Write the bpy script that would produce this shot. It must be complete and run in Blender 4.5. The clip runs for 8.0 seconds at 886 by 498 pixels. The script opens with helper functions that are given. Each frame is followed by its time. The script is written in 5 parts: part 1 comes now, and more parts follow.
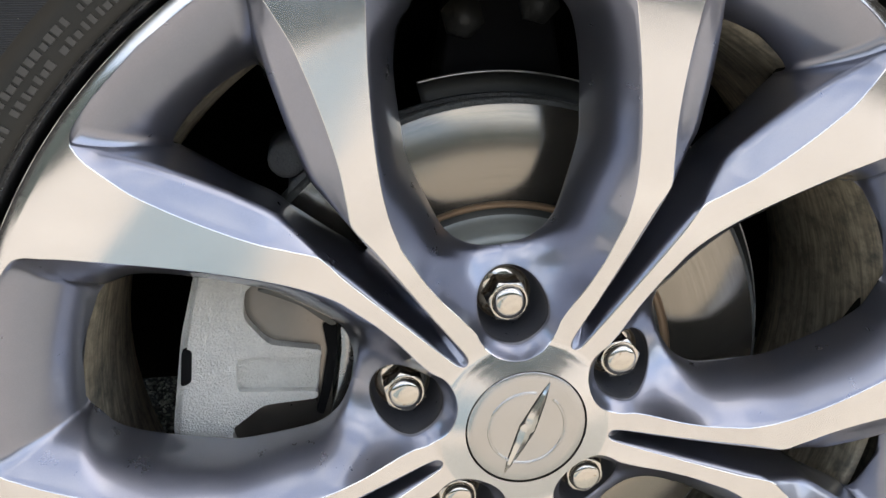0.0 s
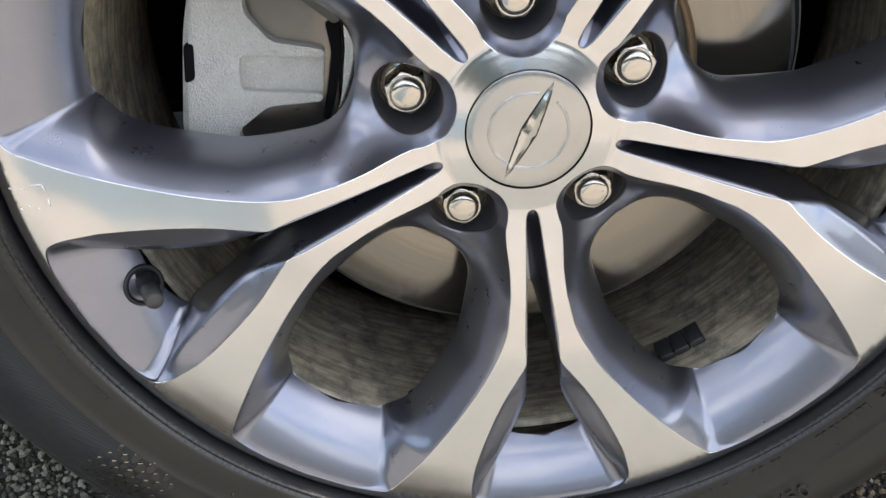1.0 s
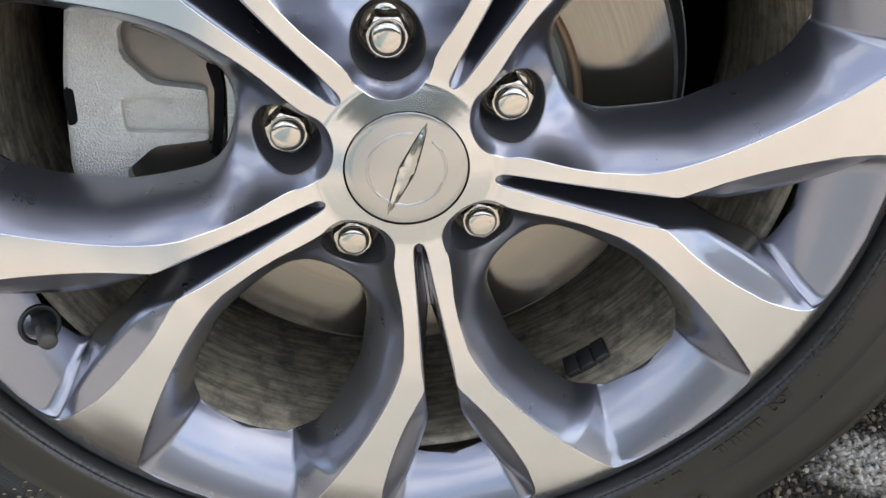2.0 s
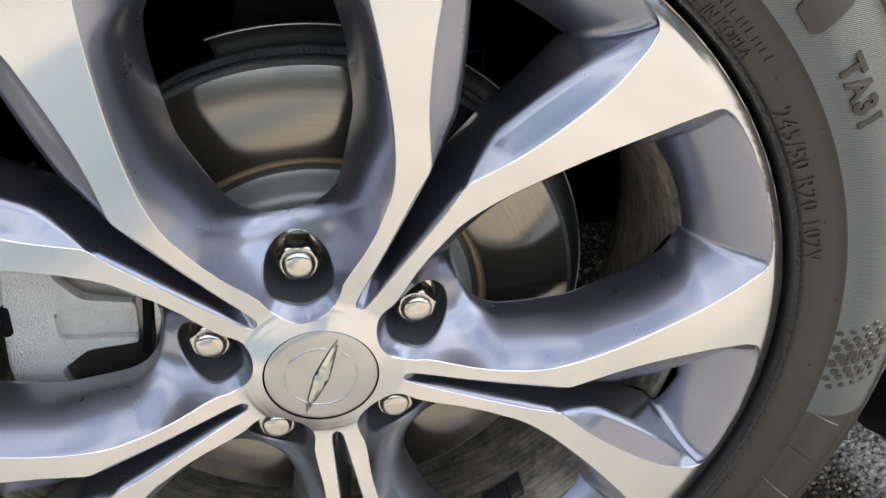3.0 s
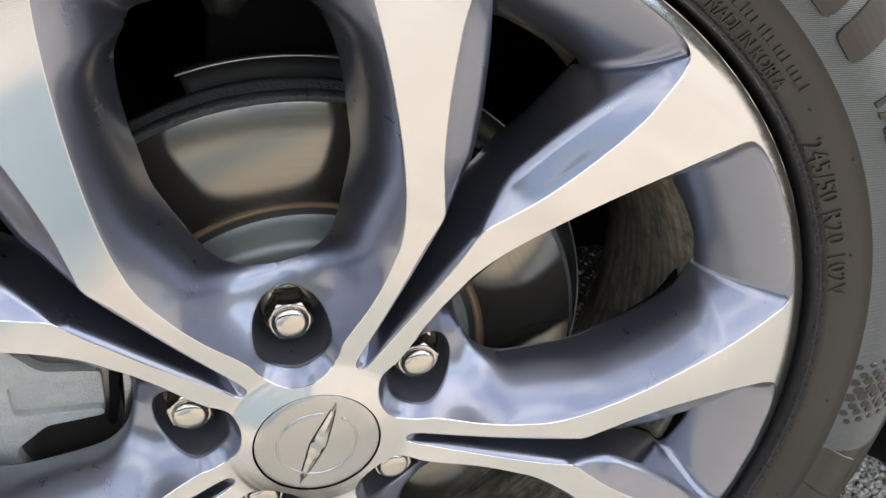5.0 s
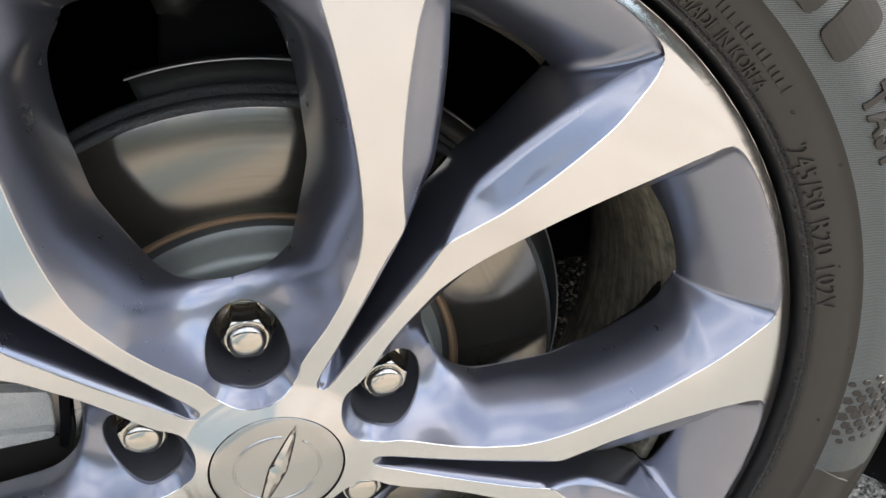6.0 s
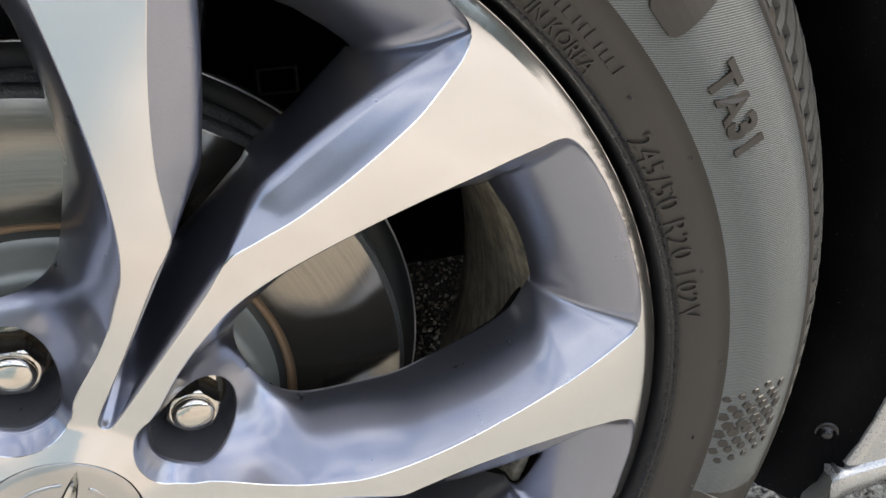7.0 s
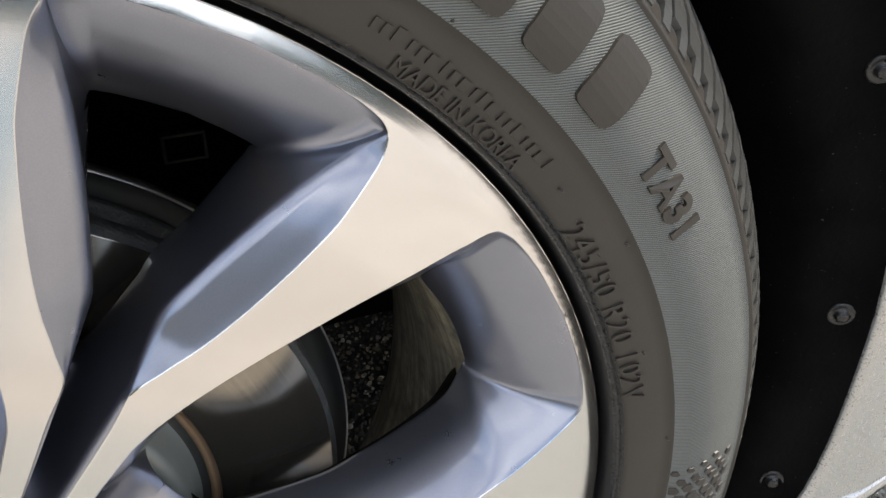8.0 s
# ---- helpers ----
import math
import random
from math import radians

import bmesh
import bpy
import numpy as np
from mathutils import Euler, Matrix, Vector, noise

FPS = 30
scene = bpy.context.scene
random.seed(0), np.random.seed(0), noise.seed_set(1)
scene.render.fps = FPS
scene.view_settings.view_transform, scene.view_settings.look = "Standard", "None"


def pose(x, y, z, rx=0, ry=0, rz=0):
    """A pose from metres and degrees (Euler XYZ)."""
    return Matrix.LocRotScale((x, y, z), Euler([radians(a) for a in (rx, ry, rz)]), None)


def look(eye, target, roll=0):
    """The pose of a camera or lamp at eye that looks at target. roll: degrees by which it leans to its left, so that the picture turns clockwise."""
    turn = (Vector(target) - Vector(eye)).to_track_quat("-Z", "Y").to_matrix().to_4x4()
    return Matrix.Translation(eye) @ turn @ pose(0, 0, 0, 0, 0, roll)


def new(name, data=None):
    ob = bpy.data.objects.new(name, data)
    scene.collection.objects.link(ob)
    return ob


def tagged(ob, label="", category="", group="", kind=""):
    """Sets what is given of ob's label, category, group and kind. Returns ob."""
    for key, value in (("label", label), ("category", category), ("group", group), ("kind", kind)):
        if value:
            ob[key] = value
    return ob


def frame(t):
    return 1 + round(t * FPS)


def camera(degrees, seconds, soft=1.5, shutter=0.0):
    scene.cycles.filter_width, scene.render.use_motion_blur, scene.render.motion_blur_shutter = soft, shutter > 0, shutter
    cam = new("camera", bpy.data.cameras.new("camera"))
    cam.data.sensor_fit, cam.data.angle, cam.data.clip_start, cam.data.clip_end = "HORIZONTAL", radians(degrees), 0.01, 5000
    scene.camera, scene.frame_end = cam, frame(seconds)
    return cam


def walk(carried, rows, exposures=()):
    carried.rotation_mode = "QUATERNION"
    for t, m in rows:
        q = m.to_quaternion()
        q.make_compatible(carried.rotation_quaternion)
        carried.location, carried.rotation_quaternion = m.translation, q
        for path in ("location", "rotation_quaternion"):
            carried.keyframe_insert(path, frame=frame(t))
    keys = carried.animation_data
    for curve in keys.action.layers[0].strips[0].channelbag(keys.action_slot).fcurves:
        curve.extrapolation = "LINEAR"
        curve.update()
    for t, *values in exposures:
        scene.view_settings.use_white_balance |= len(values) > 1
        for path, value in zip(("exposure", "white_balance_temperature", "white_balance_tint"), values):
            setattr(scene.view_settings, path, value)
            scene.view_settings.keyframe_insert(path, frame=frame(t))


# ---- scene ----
# The camera and its walk; the hub of the wheel stands over the origin at height HUB.
HUB = 0.365
TURN = 5.5
EXPO, SKY, SUN, SOFT = 0.62, 0.24, 3.1, 0.6
cam = camera(55.7, 8.0)
ROWS = [
    (0.0, -0.1073, -0.3741, 0.5924, 72.02, -0.2, -9.14),
    (0.5, -0.0931, -0.3815, 0.563, 63.87, 0.07, -4.46),
    (1.0, -0.0655, -0.3913, 0.536, 59.01, 0.53, -3.27),
    (1.2, -0.0481, -0.3962, 0.5286, 57.62, 1.19, -3.07),
    (2.3, -0.002, -0.3806, 0.5869, 57.38, 0.83, -5.46),
    (2.5, 0.004, -0.3803, 0.6049, 57.76, 0.54, -5.84),
    (2.8, 0.0119, -0.3651, 0.6633, 56.34, 0.38, -7.29),
    (3.0, 0.0224, -0.3634, 0.6863, 57.12, 0.91, -8.16),
    (3.3, 0.0381, -0.3622, 0.7, 55.84, 0.02, -10.42),
    (3.5, 0.0389, -0.3527, 0.6928, 56.39, 0.26, -11.5),
    (3.8, 0.0204, -0.3345, 0.6881, 56.72, 0.28, -11.69),
    (4.0, -0.0021, -0.3221, 0.6637, 57.87, -0.0, -12.53),
    (4.2, -0.0084, -0.3201, 0.6798, 57.72, 0.04, -12.92),
    (4.5, -0.0164, -0.3165, 0.6856, 57.59, -0.21, -13.42),
    (6.0, 0.0109, -0.2971, 0.671, 58.46, 0.23, -13.58),
    (6.2, 0.0145, -0.2904, 0.6983, 57.21, -0.36, -13.43),
    (6.5, 0.0331, -0.2874, 0.6869, 56.78, 0.07, -13.97),
    (7.0, 0.085, -0.2638, 0.6508, 57.57, -0.24, -16.54),
    (7.2, 0.1028, -0.2568, 0.6408, 57.36, -0.3, -17.61),
    (7.5, 0.1056, -0.2458, 0.6428, 56.77, -0.8, -20.15),
    (7.8, 0.1101, -0.2408, 0.6528, 57.22, -0.35, -20.86),
    (8.0, 0.0976, -0.229, 0.6664, 58.48, 0.09, -22.5),
]
walk(cam, [(t, pose(x, y, z, rx, ry, rz)) for t, x, y, z, rx, ry, rz in ROWS], [(0.0, EXPO - 0.04, 6720, 10), (2.5, EXPO, 6720, 10), (4.0, EXPO + 0.05, 6720, 10), (6.5, EXPO - 0.02, 6720, 10), (8.0, EXPO - 0.05, 6720, 10)])

# ---- light: a high sun along the parked car, whose side stands in its own shade, open sky in front ----
SUN_ELEVATION, SUN_AZIMUTH = 60.0, -3.0
world = bpy.data.worlds.new("sky")
scene.world = world
world.use_nodes = True
wn, wl = world.node_tree.nodes, world.node_tree.links
wn.clear()
w_out = wn.new("ShaderNodeOutputWorld")
w_bg = wn.new("ShaderNodeBackground")
w_sky = wn.new("ShaderNodeTexSky")
w_sky.sky_type = "NISHITA"
w_sky.sun_disc = False
w_sky.sun_elevation = radians(SUN_ELEVATION)
w_sky.sun_rotation = radians(90 - SUN_AZIMUTH)
w_sky.air_density, w_sky.dust_density, w_sky.ozone_density = 1.0, 0.9, 1.6
w_co = wn.new("ShaderNodeTexCoord")
w_map = wn.new("ShaderNodeMapping")
w_map.inputs["Scale"].default_value = (1.6, 1.6, 3.4)
w_map.inputs["Location"].default_value = (7.52, -1.61, 1.2)
w_noise = wn.new("ShaderNodeTexNoise")
w_noise.inputs["Scale"].default_value = 2.2
w_noise.inputs["Detail"].default_value = 4.0
w_noise.inputs["Roughness"].default_value = 0.55
w_ramp = wn.new("ShaderNodeValToRGB")
w_ramp.color_ramp.elements[0].position = 0.43
w_ramp.color_ramp.elements[1].position = 0.74
w_mix = wn.new("ShaderNodeMix")
w_mix.data_type = "RGBA"
w_mix.inputs["B"].default_value = (10.0, 9.9, 9.8, 1)
wl.new(w_co.outputs["Generated"], w_map.inputs["Vector"])
wl.new(w_map.outputs["Vector"], w_noise.inputs["Vector"])
wl.new(w_noise.outputs["Fac"], w_ramp.inputs["Fac"])
wl.new(w_ramp.outputs["Color"], w_mix.inputs["Factor"])
wl.new(w_sky.outputs["Color"], w_mix.inputs["A"])
wl.new(w_mix.outputs["Result"], w_bg.inputs["Color"])
w_bg.inputs["Strength"].default_value = SKY
wl.new(w_bg.outputs["Background"], w_out.inputs["Surface"])
sun = new("sun", bpy.data.lights.new("sun", "SUN"))
sun.data.energy, sun.data.angle, sun.data.color = SUN, radians(SOFT), (1.0, 0.90, 0.76)
se, sa = radians(SUN_ELEVATION), radians(SUN_AZIMUTH)
sun.matrix_world = look((math.cos(se) * math.cos(sa) * 9, math.cos(se) * math.sin(sa) * 9, math.sin(se) * 9), (0, 0, 0))


# ---- materials ----
class Nodes:
    """A short hand for one procedural material."""

    def __init__(self, name, color, rough, metal=0.0):
        self.mat = bpy.data.materials.new(name)
        self.mat.use_nodes = True
        self.n, self.l = self.mat.node_tree.nodes, self.mat.node_tree.links
        self.b = self.n["Principled BSDF"]
        self.b.inputs["Base Color"].default_value = (*color, 1)
        self.b.inputs["Roughness"].default_value = rough
        self.b.inputs["Metallic"].default_value = metal
        self.co = self.n.new("ShaderNodeTexCoord")
        self.bumped = None

    def noise(self, scale, detail=4.0, rough=0.55, stretch=None, source="Object"):
        t = self.n.new("ShaderNodeTexNoise")
        t.inputs["Scale"].default_value, t.inputs["Detail"].default_value, t.inputs["Roughness"].default_value = scale, detail, rough
        if stretch:
            m = self.n.new("ShaderNodeMapping")
            m.inputs["Scale"].default_value = stretch
            self.l.new(self.co.outputs[source], m.inputs["Vector"])
            self.l.new(m.outputs["Vector"], t.inputs["Vector"])
        else:
            self.l.new(self.co.outputs[source], t.inputs["Vector"])
        return t.outputs["Fac"]

    def voronoi(self, scale, feature="F1", out="Distance"):
        t = self.n.new("ShaderNodeTexVoronoi")
        t.feature = feature
        t.inputs["Scale"].default_value = scale
        self.l.new(self.co.outputs["Object"], t.inputs["Vector"])
        return t.outputs[out]

    def spread(self, fac, lo, hi, a=0.0, b=1.0):
        t = self.n.new("ShaderNodeMapRange")
        for k, v in (("From Min", lo), ("From Max", hi), ("To Min", a), ("To Max", b)):
            t.inputs[k].default_value = v
        self.l.new(fac, t.inputs["Value"])
        return t.outputs["Result"]

    def math(self, op, a, b=None):
        t = self.n.new("ShaderNodeMath")
        t.operation = op
        for i, v in enumerate((a, b)):
            if v is None:
                continue
            if isinstance(v, (int, float)):
                t.inputs[i].default_value = v
            else:
                self.l.new(v, t.inputs[i])
        return t.outputs[0]

    def mix(self, fac, a, b):
        t = self.n.new("ShaderNodeMix")
        t.data_type = "RGBA"
        if isinstance(fac, (int, float)):
            t.inputs["Factor"].default_value = fac
        else:
            self.l.new(fac, t.inputs["Factor"])
        for k, v in (("A", a), ("B", b)):
            if isinstance(v, tuple):
                t.inputs[k].default_value = (*v, 1)
            else:
                self.l.new(v, t.inputs[k])
        return t.outputs["Result"]

    def set(self, key, value):
        self.l.new(value, self.b.inputs[key])
        return self

    def bump(self, height, strength, distance):
        t = self.n.new("ShaderNodeBump")
        t.inputs["Strength"].default_value, t.inputs["Distance"].default_value = strength, distance
        self.l.new(height, t.inputs["Height"])
        if self.bumped:
            self.l.new(self.bumped, t.inputs["Normal"])
        self.bumped = t.outputs["Normal"]
        self.l.new(self.bumped, self.b.inputs["Normal"])
        return self

    def turned(self, amount):
        """Grooves round the axle blur what is mirrored away from the axle, not along the grooves."""
        t = self.n.new("ShaderNodeTangent")
        t.direction_type, t.axis = "RADIAL", "Y"
        self.l.new(t.outputs[0], self.b.inputs["Tangent"])
        self.b.inputs["Anisotropic"].default_value = amount
        self.b.inputs["Anisotropic Rotation"].default_value = 0.25
        return self

    def polar(self):
        """Distance from the axle and the angle round it, in the wheel's own axes."""
        s = self.n.new("ShaderNodeSeparateXYZ")
        self.l.new(self.co.outputs["Object"], s.inputs[0])
        x, y, z = s.outputs
        r = self.math("SQRT", self.math("ADD", self.math("MULTIPLY", x, x), self.math("MULTIPLY", z, z)))
        return r, self.math("ARCTAN2", z, x), y


def machined():
    """Bare aluminium turned on a lathe: mirror-like round the axle, blurred across the fine grooves."""
    m = Nodes("machined aluminium", (0.80, 0.785, 0.76), 0.13, 1.0)
    r, a, y = m.polar()
    v = m.n.new("ShaderNodeCombineXYZ")
    m.l.new(m.math("MULTIPLY", r, 1400.0), v.inputs[0])
    m.l.new(m.math("MULTIPLY", a, 0.9), v.inputs[1])
    t = m.n.new("ShaderNodeTexNoise")
    t.inputs["Scale"].default_value, t.inputs["Detail"].default_value = 1.0, 2.0
    m.l.new(v.outputs[0], t.inputs["Vector"])
    m.bump(t.outputs["Fac"], 0.035, 0.0002)
    m.bump(m.noise(14.0, 2.0), 0.06, 0.004)
    cloud = m.noise(28.0, 5.0)
    m.set("Roughness", m.spread(cloud, 0.3, 0.75, 0.13, 0.18))
    specks = m.spread(m.noise(420.0, 2.0), 0.70, 0.78)
    m.set("Base Color", m.mix(m.math("MULTIPLY", specks, 0.25), m.mix(cloud, (0.72, 0.708, 0.688), (0.655, 0.643, 0.625)), (0.45, 0.40, 0.33)))
    m.turned(0.75)
    m.b.inputs["Coat Weight"].default_value = 0.12
    m.b.inputs["Coat Roughness"].default_value = 0.04
    return m.mat


def painted(name="blue-grey wheel paint", color=(0.268, 0.275, 0.318), dark=(0.255, 0.262, 0.303)):
    m = Nodes(name, color, 0.36, 0.93)
    flake = m.noise(1500.0, 1.0)
    dust = m.noise(45.0, 6.0, 0.65)
    crumbs = m.math("MULTIPLY", m.spread(m.noise(300.0, 2.0), 0.785, 0.82), 0.5)
    grain = m.mix(m.spread(m.noise(2600.0, 1.0), 0.35, 0.65, 0.0, 0.06), m.mix(m.spread(dust, 0.35, 0.7), color, dark), (0.62, 0.63, 0.68))
    m.set("Base Color", m.mix(crumbs, grain, (0.55, 0.52, 0.47)))
    m.set("Roughness", m.spread(dust, 0.3, 0.7, 0.27, 0.305))
    m.bump(flake, 0.012, 0.0002)
    grime = m.spread(m.noise(380.0, 2.0), 0.72, 0.80)
    m.set("Coat Weight", m.spread(grime, 0, 1, 1.0, 0.3))
    m.b.inputs["Coat Roughness"].default_value = 0.035
    return m.mat


def plain(name, color, rough, metal=0.0, grain=120.0, relief=0.15, depth=0.0006, vary=0.25, coat=0.0, shine=0.5):
    m = Nodes(name, color, rough, metal)
    g = m.noise(grain, 5.0)
    big = m.noise(grain * 0.11, 3.0)
    darker = tuple(c * (1 - vary) for c in color)
    m.set("Base Color", m.mix(m.math("MULTIPLY", m.math("ADD", g, big), 0.5), darker, tuple(min(1, c * (1 + vary)) for c in color)))
    m.set("Roughness", m.spread(g, 0.25, 0.75, max(0.03, rough - 0.08), min(1, rough + 0.08)))
    m.bump(g, relief, depth)
    m.b.inputs["Coat Weight"].default_value = coat
    m.b.inputs["Specular IOR Level"].default_value = shine
    return m.mat


def rotor_face():
    m = Nodes("turned iron", (0.40, 0.37, 0.34), 0.26, 1.0)
    r, a, y = m.polar()
    v = m.n.new("ShaderNodeCombineXYZ")
    m.l.new(m.math("MULTIPLY", r, 2200.0), v.inputs[0])
    m.l.new(m.math("MULTIPLY", a, 1.2), v.inputs[1])
    t = m.n.new("ShaderNodeTexNoise")
    t.inputs["Scale"].default_value, t.inputs["Detail"].default_value = 1.0, 5.0
    m.l.new(v.outputs[0], t.inputs["Vector"])
    tracks = t.outputs["Fac"]
    m.set("Base Color", m.mix(m.spread(tracks, 0.35, 0.68), (0.235, 0.215, 0.178), (0.30, 0.276, 0.232)))
    m.bump(tracks, 0.01, 0.0001)
    m.set("Roughness", m.spread(tracks, 0.3, 0.7, 0.15, 0.20))
    m.b.inputs["Metallic"].default_value = 0.9
    m.turned(0.7)
    return m.mat


def barrel_paint():
    m = Nodes("brake-dusted barrel", (0.13, 0.115, 0.09), 0.5, 0.3)
    r, a, y = m.polar()
    v = m.n.new("ShaderNodeCombineXYZ")
    m.l.new(m.math("MULTIPLY", a, 3.5), v.inputs[0])
    m.l.new(m.math("MULTIPLY", y, 130.0), v.inputs[1])
    t = m.n.new("ShaderNodeTexNoise")
    t.inputs["Scale"].default_value, t.inputs["Detail"].default_value, t.inputs["Roughness"].default_value = 1.6, 8.0, 0.65
    m.l.new(v.outputs[0], t.inputs["Vector"])
    streak = t.outputs["Fac"]
    blot = m.noise(55.0, 6.0, 0.7)
    tone = m.mix(m.spread(streak, 0.36, 0.66), (0.19, 0.168, 0.122), (0.55, 0.48, 0.35))
    m.set("Base Color", m.mix(m.spread(blot, 0.45, 0.7), tone, (0.10, 0.10, 0.087)))
    m.set("Roughness", m.spread(blot, 0.3, 0.7, 0.38, 0.62))
    m.bump(streak, 0.15, 0.0006)
    return m.mat


def tyre_rubber(name, color, ribs, lit_tone=None):
    """The last colour paints in the light on the tyre's rear upper part."""
    m = Nodes(name, color, 0.62)
    r, a, y = m.polar()
    dust = m.noise(30.0, 6.0, 0.6)
    fine = m.noise(700.0, 3.0)
    crumbs = m.math("MULTIPLY", m.spread(m.noise(330.0, 2.0), 0.75, 0.80), 0.7)
    tone = m.mix(m.spread(dust, 0.3, 0.75), color, tuple(c * 1.35 + 0.002 for c in color))
    if lit_tone:
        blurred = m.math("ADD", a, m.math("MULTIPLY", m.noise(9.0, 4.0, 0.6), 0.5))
        lit_part = m.math("MULTIPLY", m.spread(blurred, -0.40, 0.25), m.spread(blurred, 2.1, 1.5))
        tone = m.mix(lit_part, tone, lit_tone)
    if ribs:
        # fine parallel ribs, with darker colour between them
        s = m.n.new("ShaderNodeSeparateXYZ")
        m.l.new(m.co.outputs["Object"], s.inputs[0])
        wave = m.math("SINE", m.math("MULTIPLY", s.outputs[2], ribs))
        tone = m.mix(m.spread(wave, -1.0, 0.2), m.mix(0.60, tone, (0.0, 0.0, 0.0)), tone)
        m.bump(wave, 0.5, 0.0003)
    m.set("Base Color", m.mix(crumbs, tone, (0.17, 0.155, 0.135)))
    m.set("Roughness", m.spread(dust, 0.3, 0.7, 0.36, 0.50))
    m.b.inputs["Specular IOR Level"].default_value = 0.25 if ribs else 0.44
    m.bump(fine, 0.12, 0.0004)
    return m.mat


def asphalt(stones):
    """Coarse asphalt with a pale area near the sill; stones: the material of the loose aggregate on it."""
    m = Nodes("loose aggregate" if stones else "worn asphalt", (0.10, 0.10, 0.095), 0.88)
    g = m.n.new("ShaderNodeNewGeometry")
    s = m.n.new("ShaderNodeSeparateXYZ")
    m.l.new(g.outputs["Position"], s.inputs[0])
    x, y = s.outputs[0], s.outputs[1]
    patch = m.noise(2.4, 5.0, 0.6)
    blot = m.noise(14.0, 5.0, 0.65)
    if stones:
        pick = m.n.new("ShaderNodeValToRGB")
        pick.color_ramp.interpolation = "LINEAR"
        e = pick.color_ramp.elements
        e[0].color, e[1].color = (0.022, 0.019, 0.015, 1), (0.52, 0.47, 0.39, 1)
        for pos, col in ((0.35, (0.055, 0.047, 0.037, 1)), (0.58, (0.13, 0.108, 0.078, 1)), (0.74, (0.21, 0.155, 0.088, 1)), (0.88, (0.30, 0.265, 0.205, 1))):
            q = e.new(pos)
            q.color = col
        m.l.new(g.outputs["Random Per Island"], pick.inputs["Fac"])
        # grey-green crushed stone ahead of the wheel, brown gravel behind it
        crushed = m.mix(m.spread(g.outputs["Random Per Island"], 0.2, 1.0), (0.045, 0.045, 0.033), (0.37, 0.365, 0.285))
        near = m.mix(m.spread(x, -0.05, 0.12), crushed, pick.outputs["Color"])
        near = m.mix(m.spread(m.noise(900.0, 2.0), 0.3, 0.7, 0.0, 0.3), near, (0.10, 0.09, 0.072))
    else:
        near = m.mix(m.spread(m.noise(420.0, 3.0), 0.35, 0.65), (0.016, 0.014, 0.011), (0.062, 0.055, 0.044))
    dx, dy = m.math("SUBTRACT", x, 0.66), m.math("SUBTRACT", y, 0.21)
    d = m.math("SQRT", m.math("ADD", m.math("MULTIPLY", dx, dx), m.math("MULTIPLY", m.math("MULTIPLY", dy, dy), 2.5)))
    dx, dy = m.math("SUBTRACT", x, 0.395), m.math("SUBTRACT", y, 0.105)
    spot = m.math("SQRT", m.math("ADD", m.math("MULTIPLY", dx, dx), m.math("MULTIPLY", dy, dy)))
    pale_mask = m.math("MAXIMUM", m.spread(m.math("ADD", d, m.math("MULTIPLY", blot, 0.2)), 0.285, 0.200), m.spread(m.math("ADD", spot, m.math("MULTIPLY", blot, 0.1)), 0.098, 0.072))
    pale_area = m.math("MULTIPLY", pale_mask, m.spread(m.noise(160.0, 3.0), 0.32, 0.55))
    near = m.mix(m.math("MULTIPLY", pale_area, 0.9), near, (0.72, 0.68, 0.60))
    # beyond the parking bay the surface is pale concrete
    shore = m.math("ADD", m.math("ADD", y, m.math("MULTIPLY", patch, 0.1)), m.math("ADD", m.spread(x, -0.30, 0.02, 0.14, 0.0), m.spread(x, 0.20, 0.34, 0.0, 0.04)))
    far = m.spread(m.math("ADD", shore, m.math("MULTIPLY", blot, 0.06)), 0.06, 0.0)
    pale = m.mix(m.spread(m.math("ADD", m.math("MULTIPLY", patch, 0.6), m.math("MULTIPLY", blot, 0.4)), 0.38, 0.62), (0.39, 0.353, 0.305), (0.555, 0.51, 0.45))
    # blue-grey area added on the concrete only to be mirrored in the wheel
    across = m.math("ADD", x, m.math("MULTIPLY", y, 0.12))
    edge = m.math("MULTIPLY", m.math("MULTIPLY", m.spread(m.math("ADD", across, m.math("MULTIPLY", blot, 0.04)), -0.205, -0.235), m.spread(across, -1.00, -0.96)), m.spread(m.math("ADD", y, m.math("MULTIPLY", blot, 0.04)), -0.56, -0.60))
    # mottled tones of the added area
    worn = m.spread(m.math("ADD", m.math("MULTIPLY", patch, 0.5), m.math("MULTIPLY", blot, 0.5)), 0.35, 0.65)
    pale = m.mix(edge, pale, m.mix(worn, (0.13, 0.18, 0.205), (0.29, 0.345, 0.365)))
    # grey gravelly strip between the bay and the concrete
    grit = m.mix(m.spread(m.noise(230.0, 3.0), 0.35, 0.65), (0.27, 0.268, 0.245), (0.44, 0.435, 0.40))
    pale = m.mix(m.spread(m.math("ADD", y, m.math("MULTIPLY", blot, 0.08)), -0.40, -0.33), pale, grit)
    m.set("Base Color", m.mix(far, near, pale))
    if not stones:
        m.bump(m.noise(300.0, 3.0), 0.7, 0.004)
    return m.mat


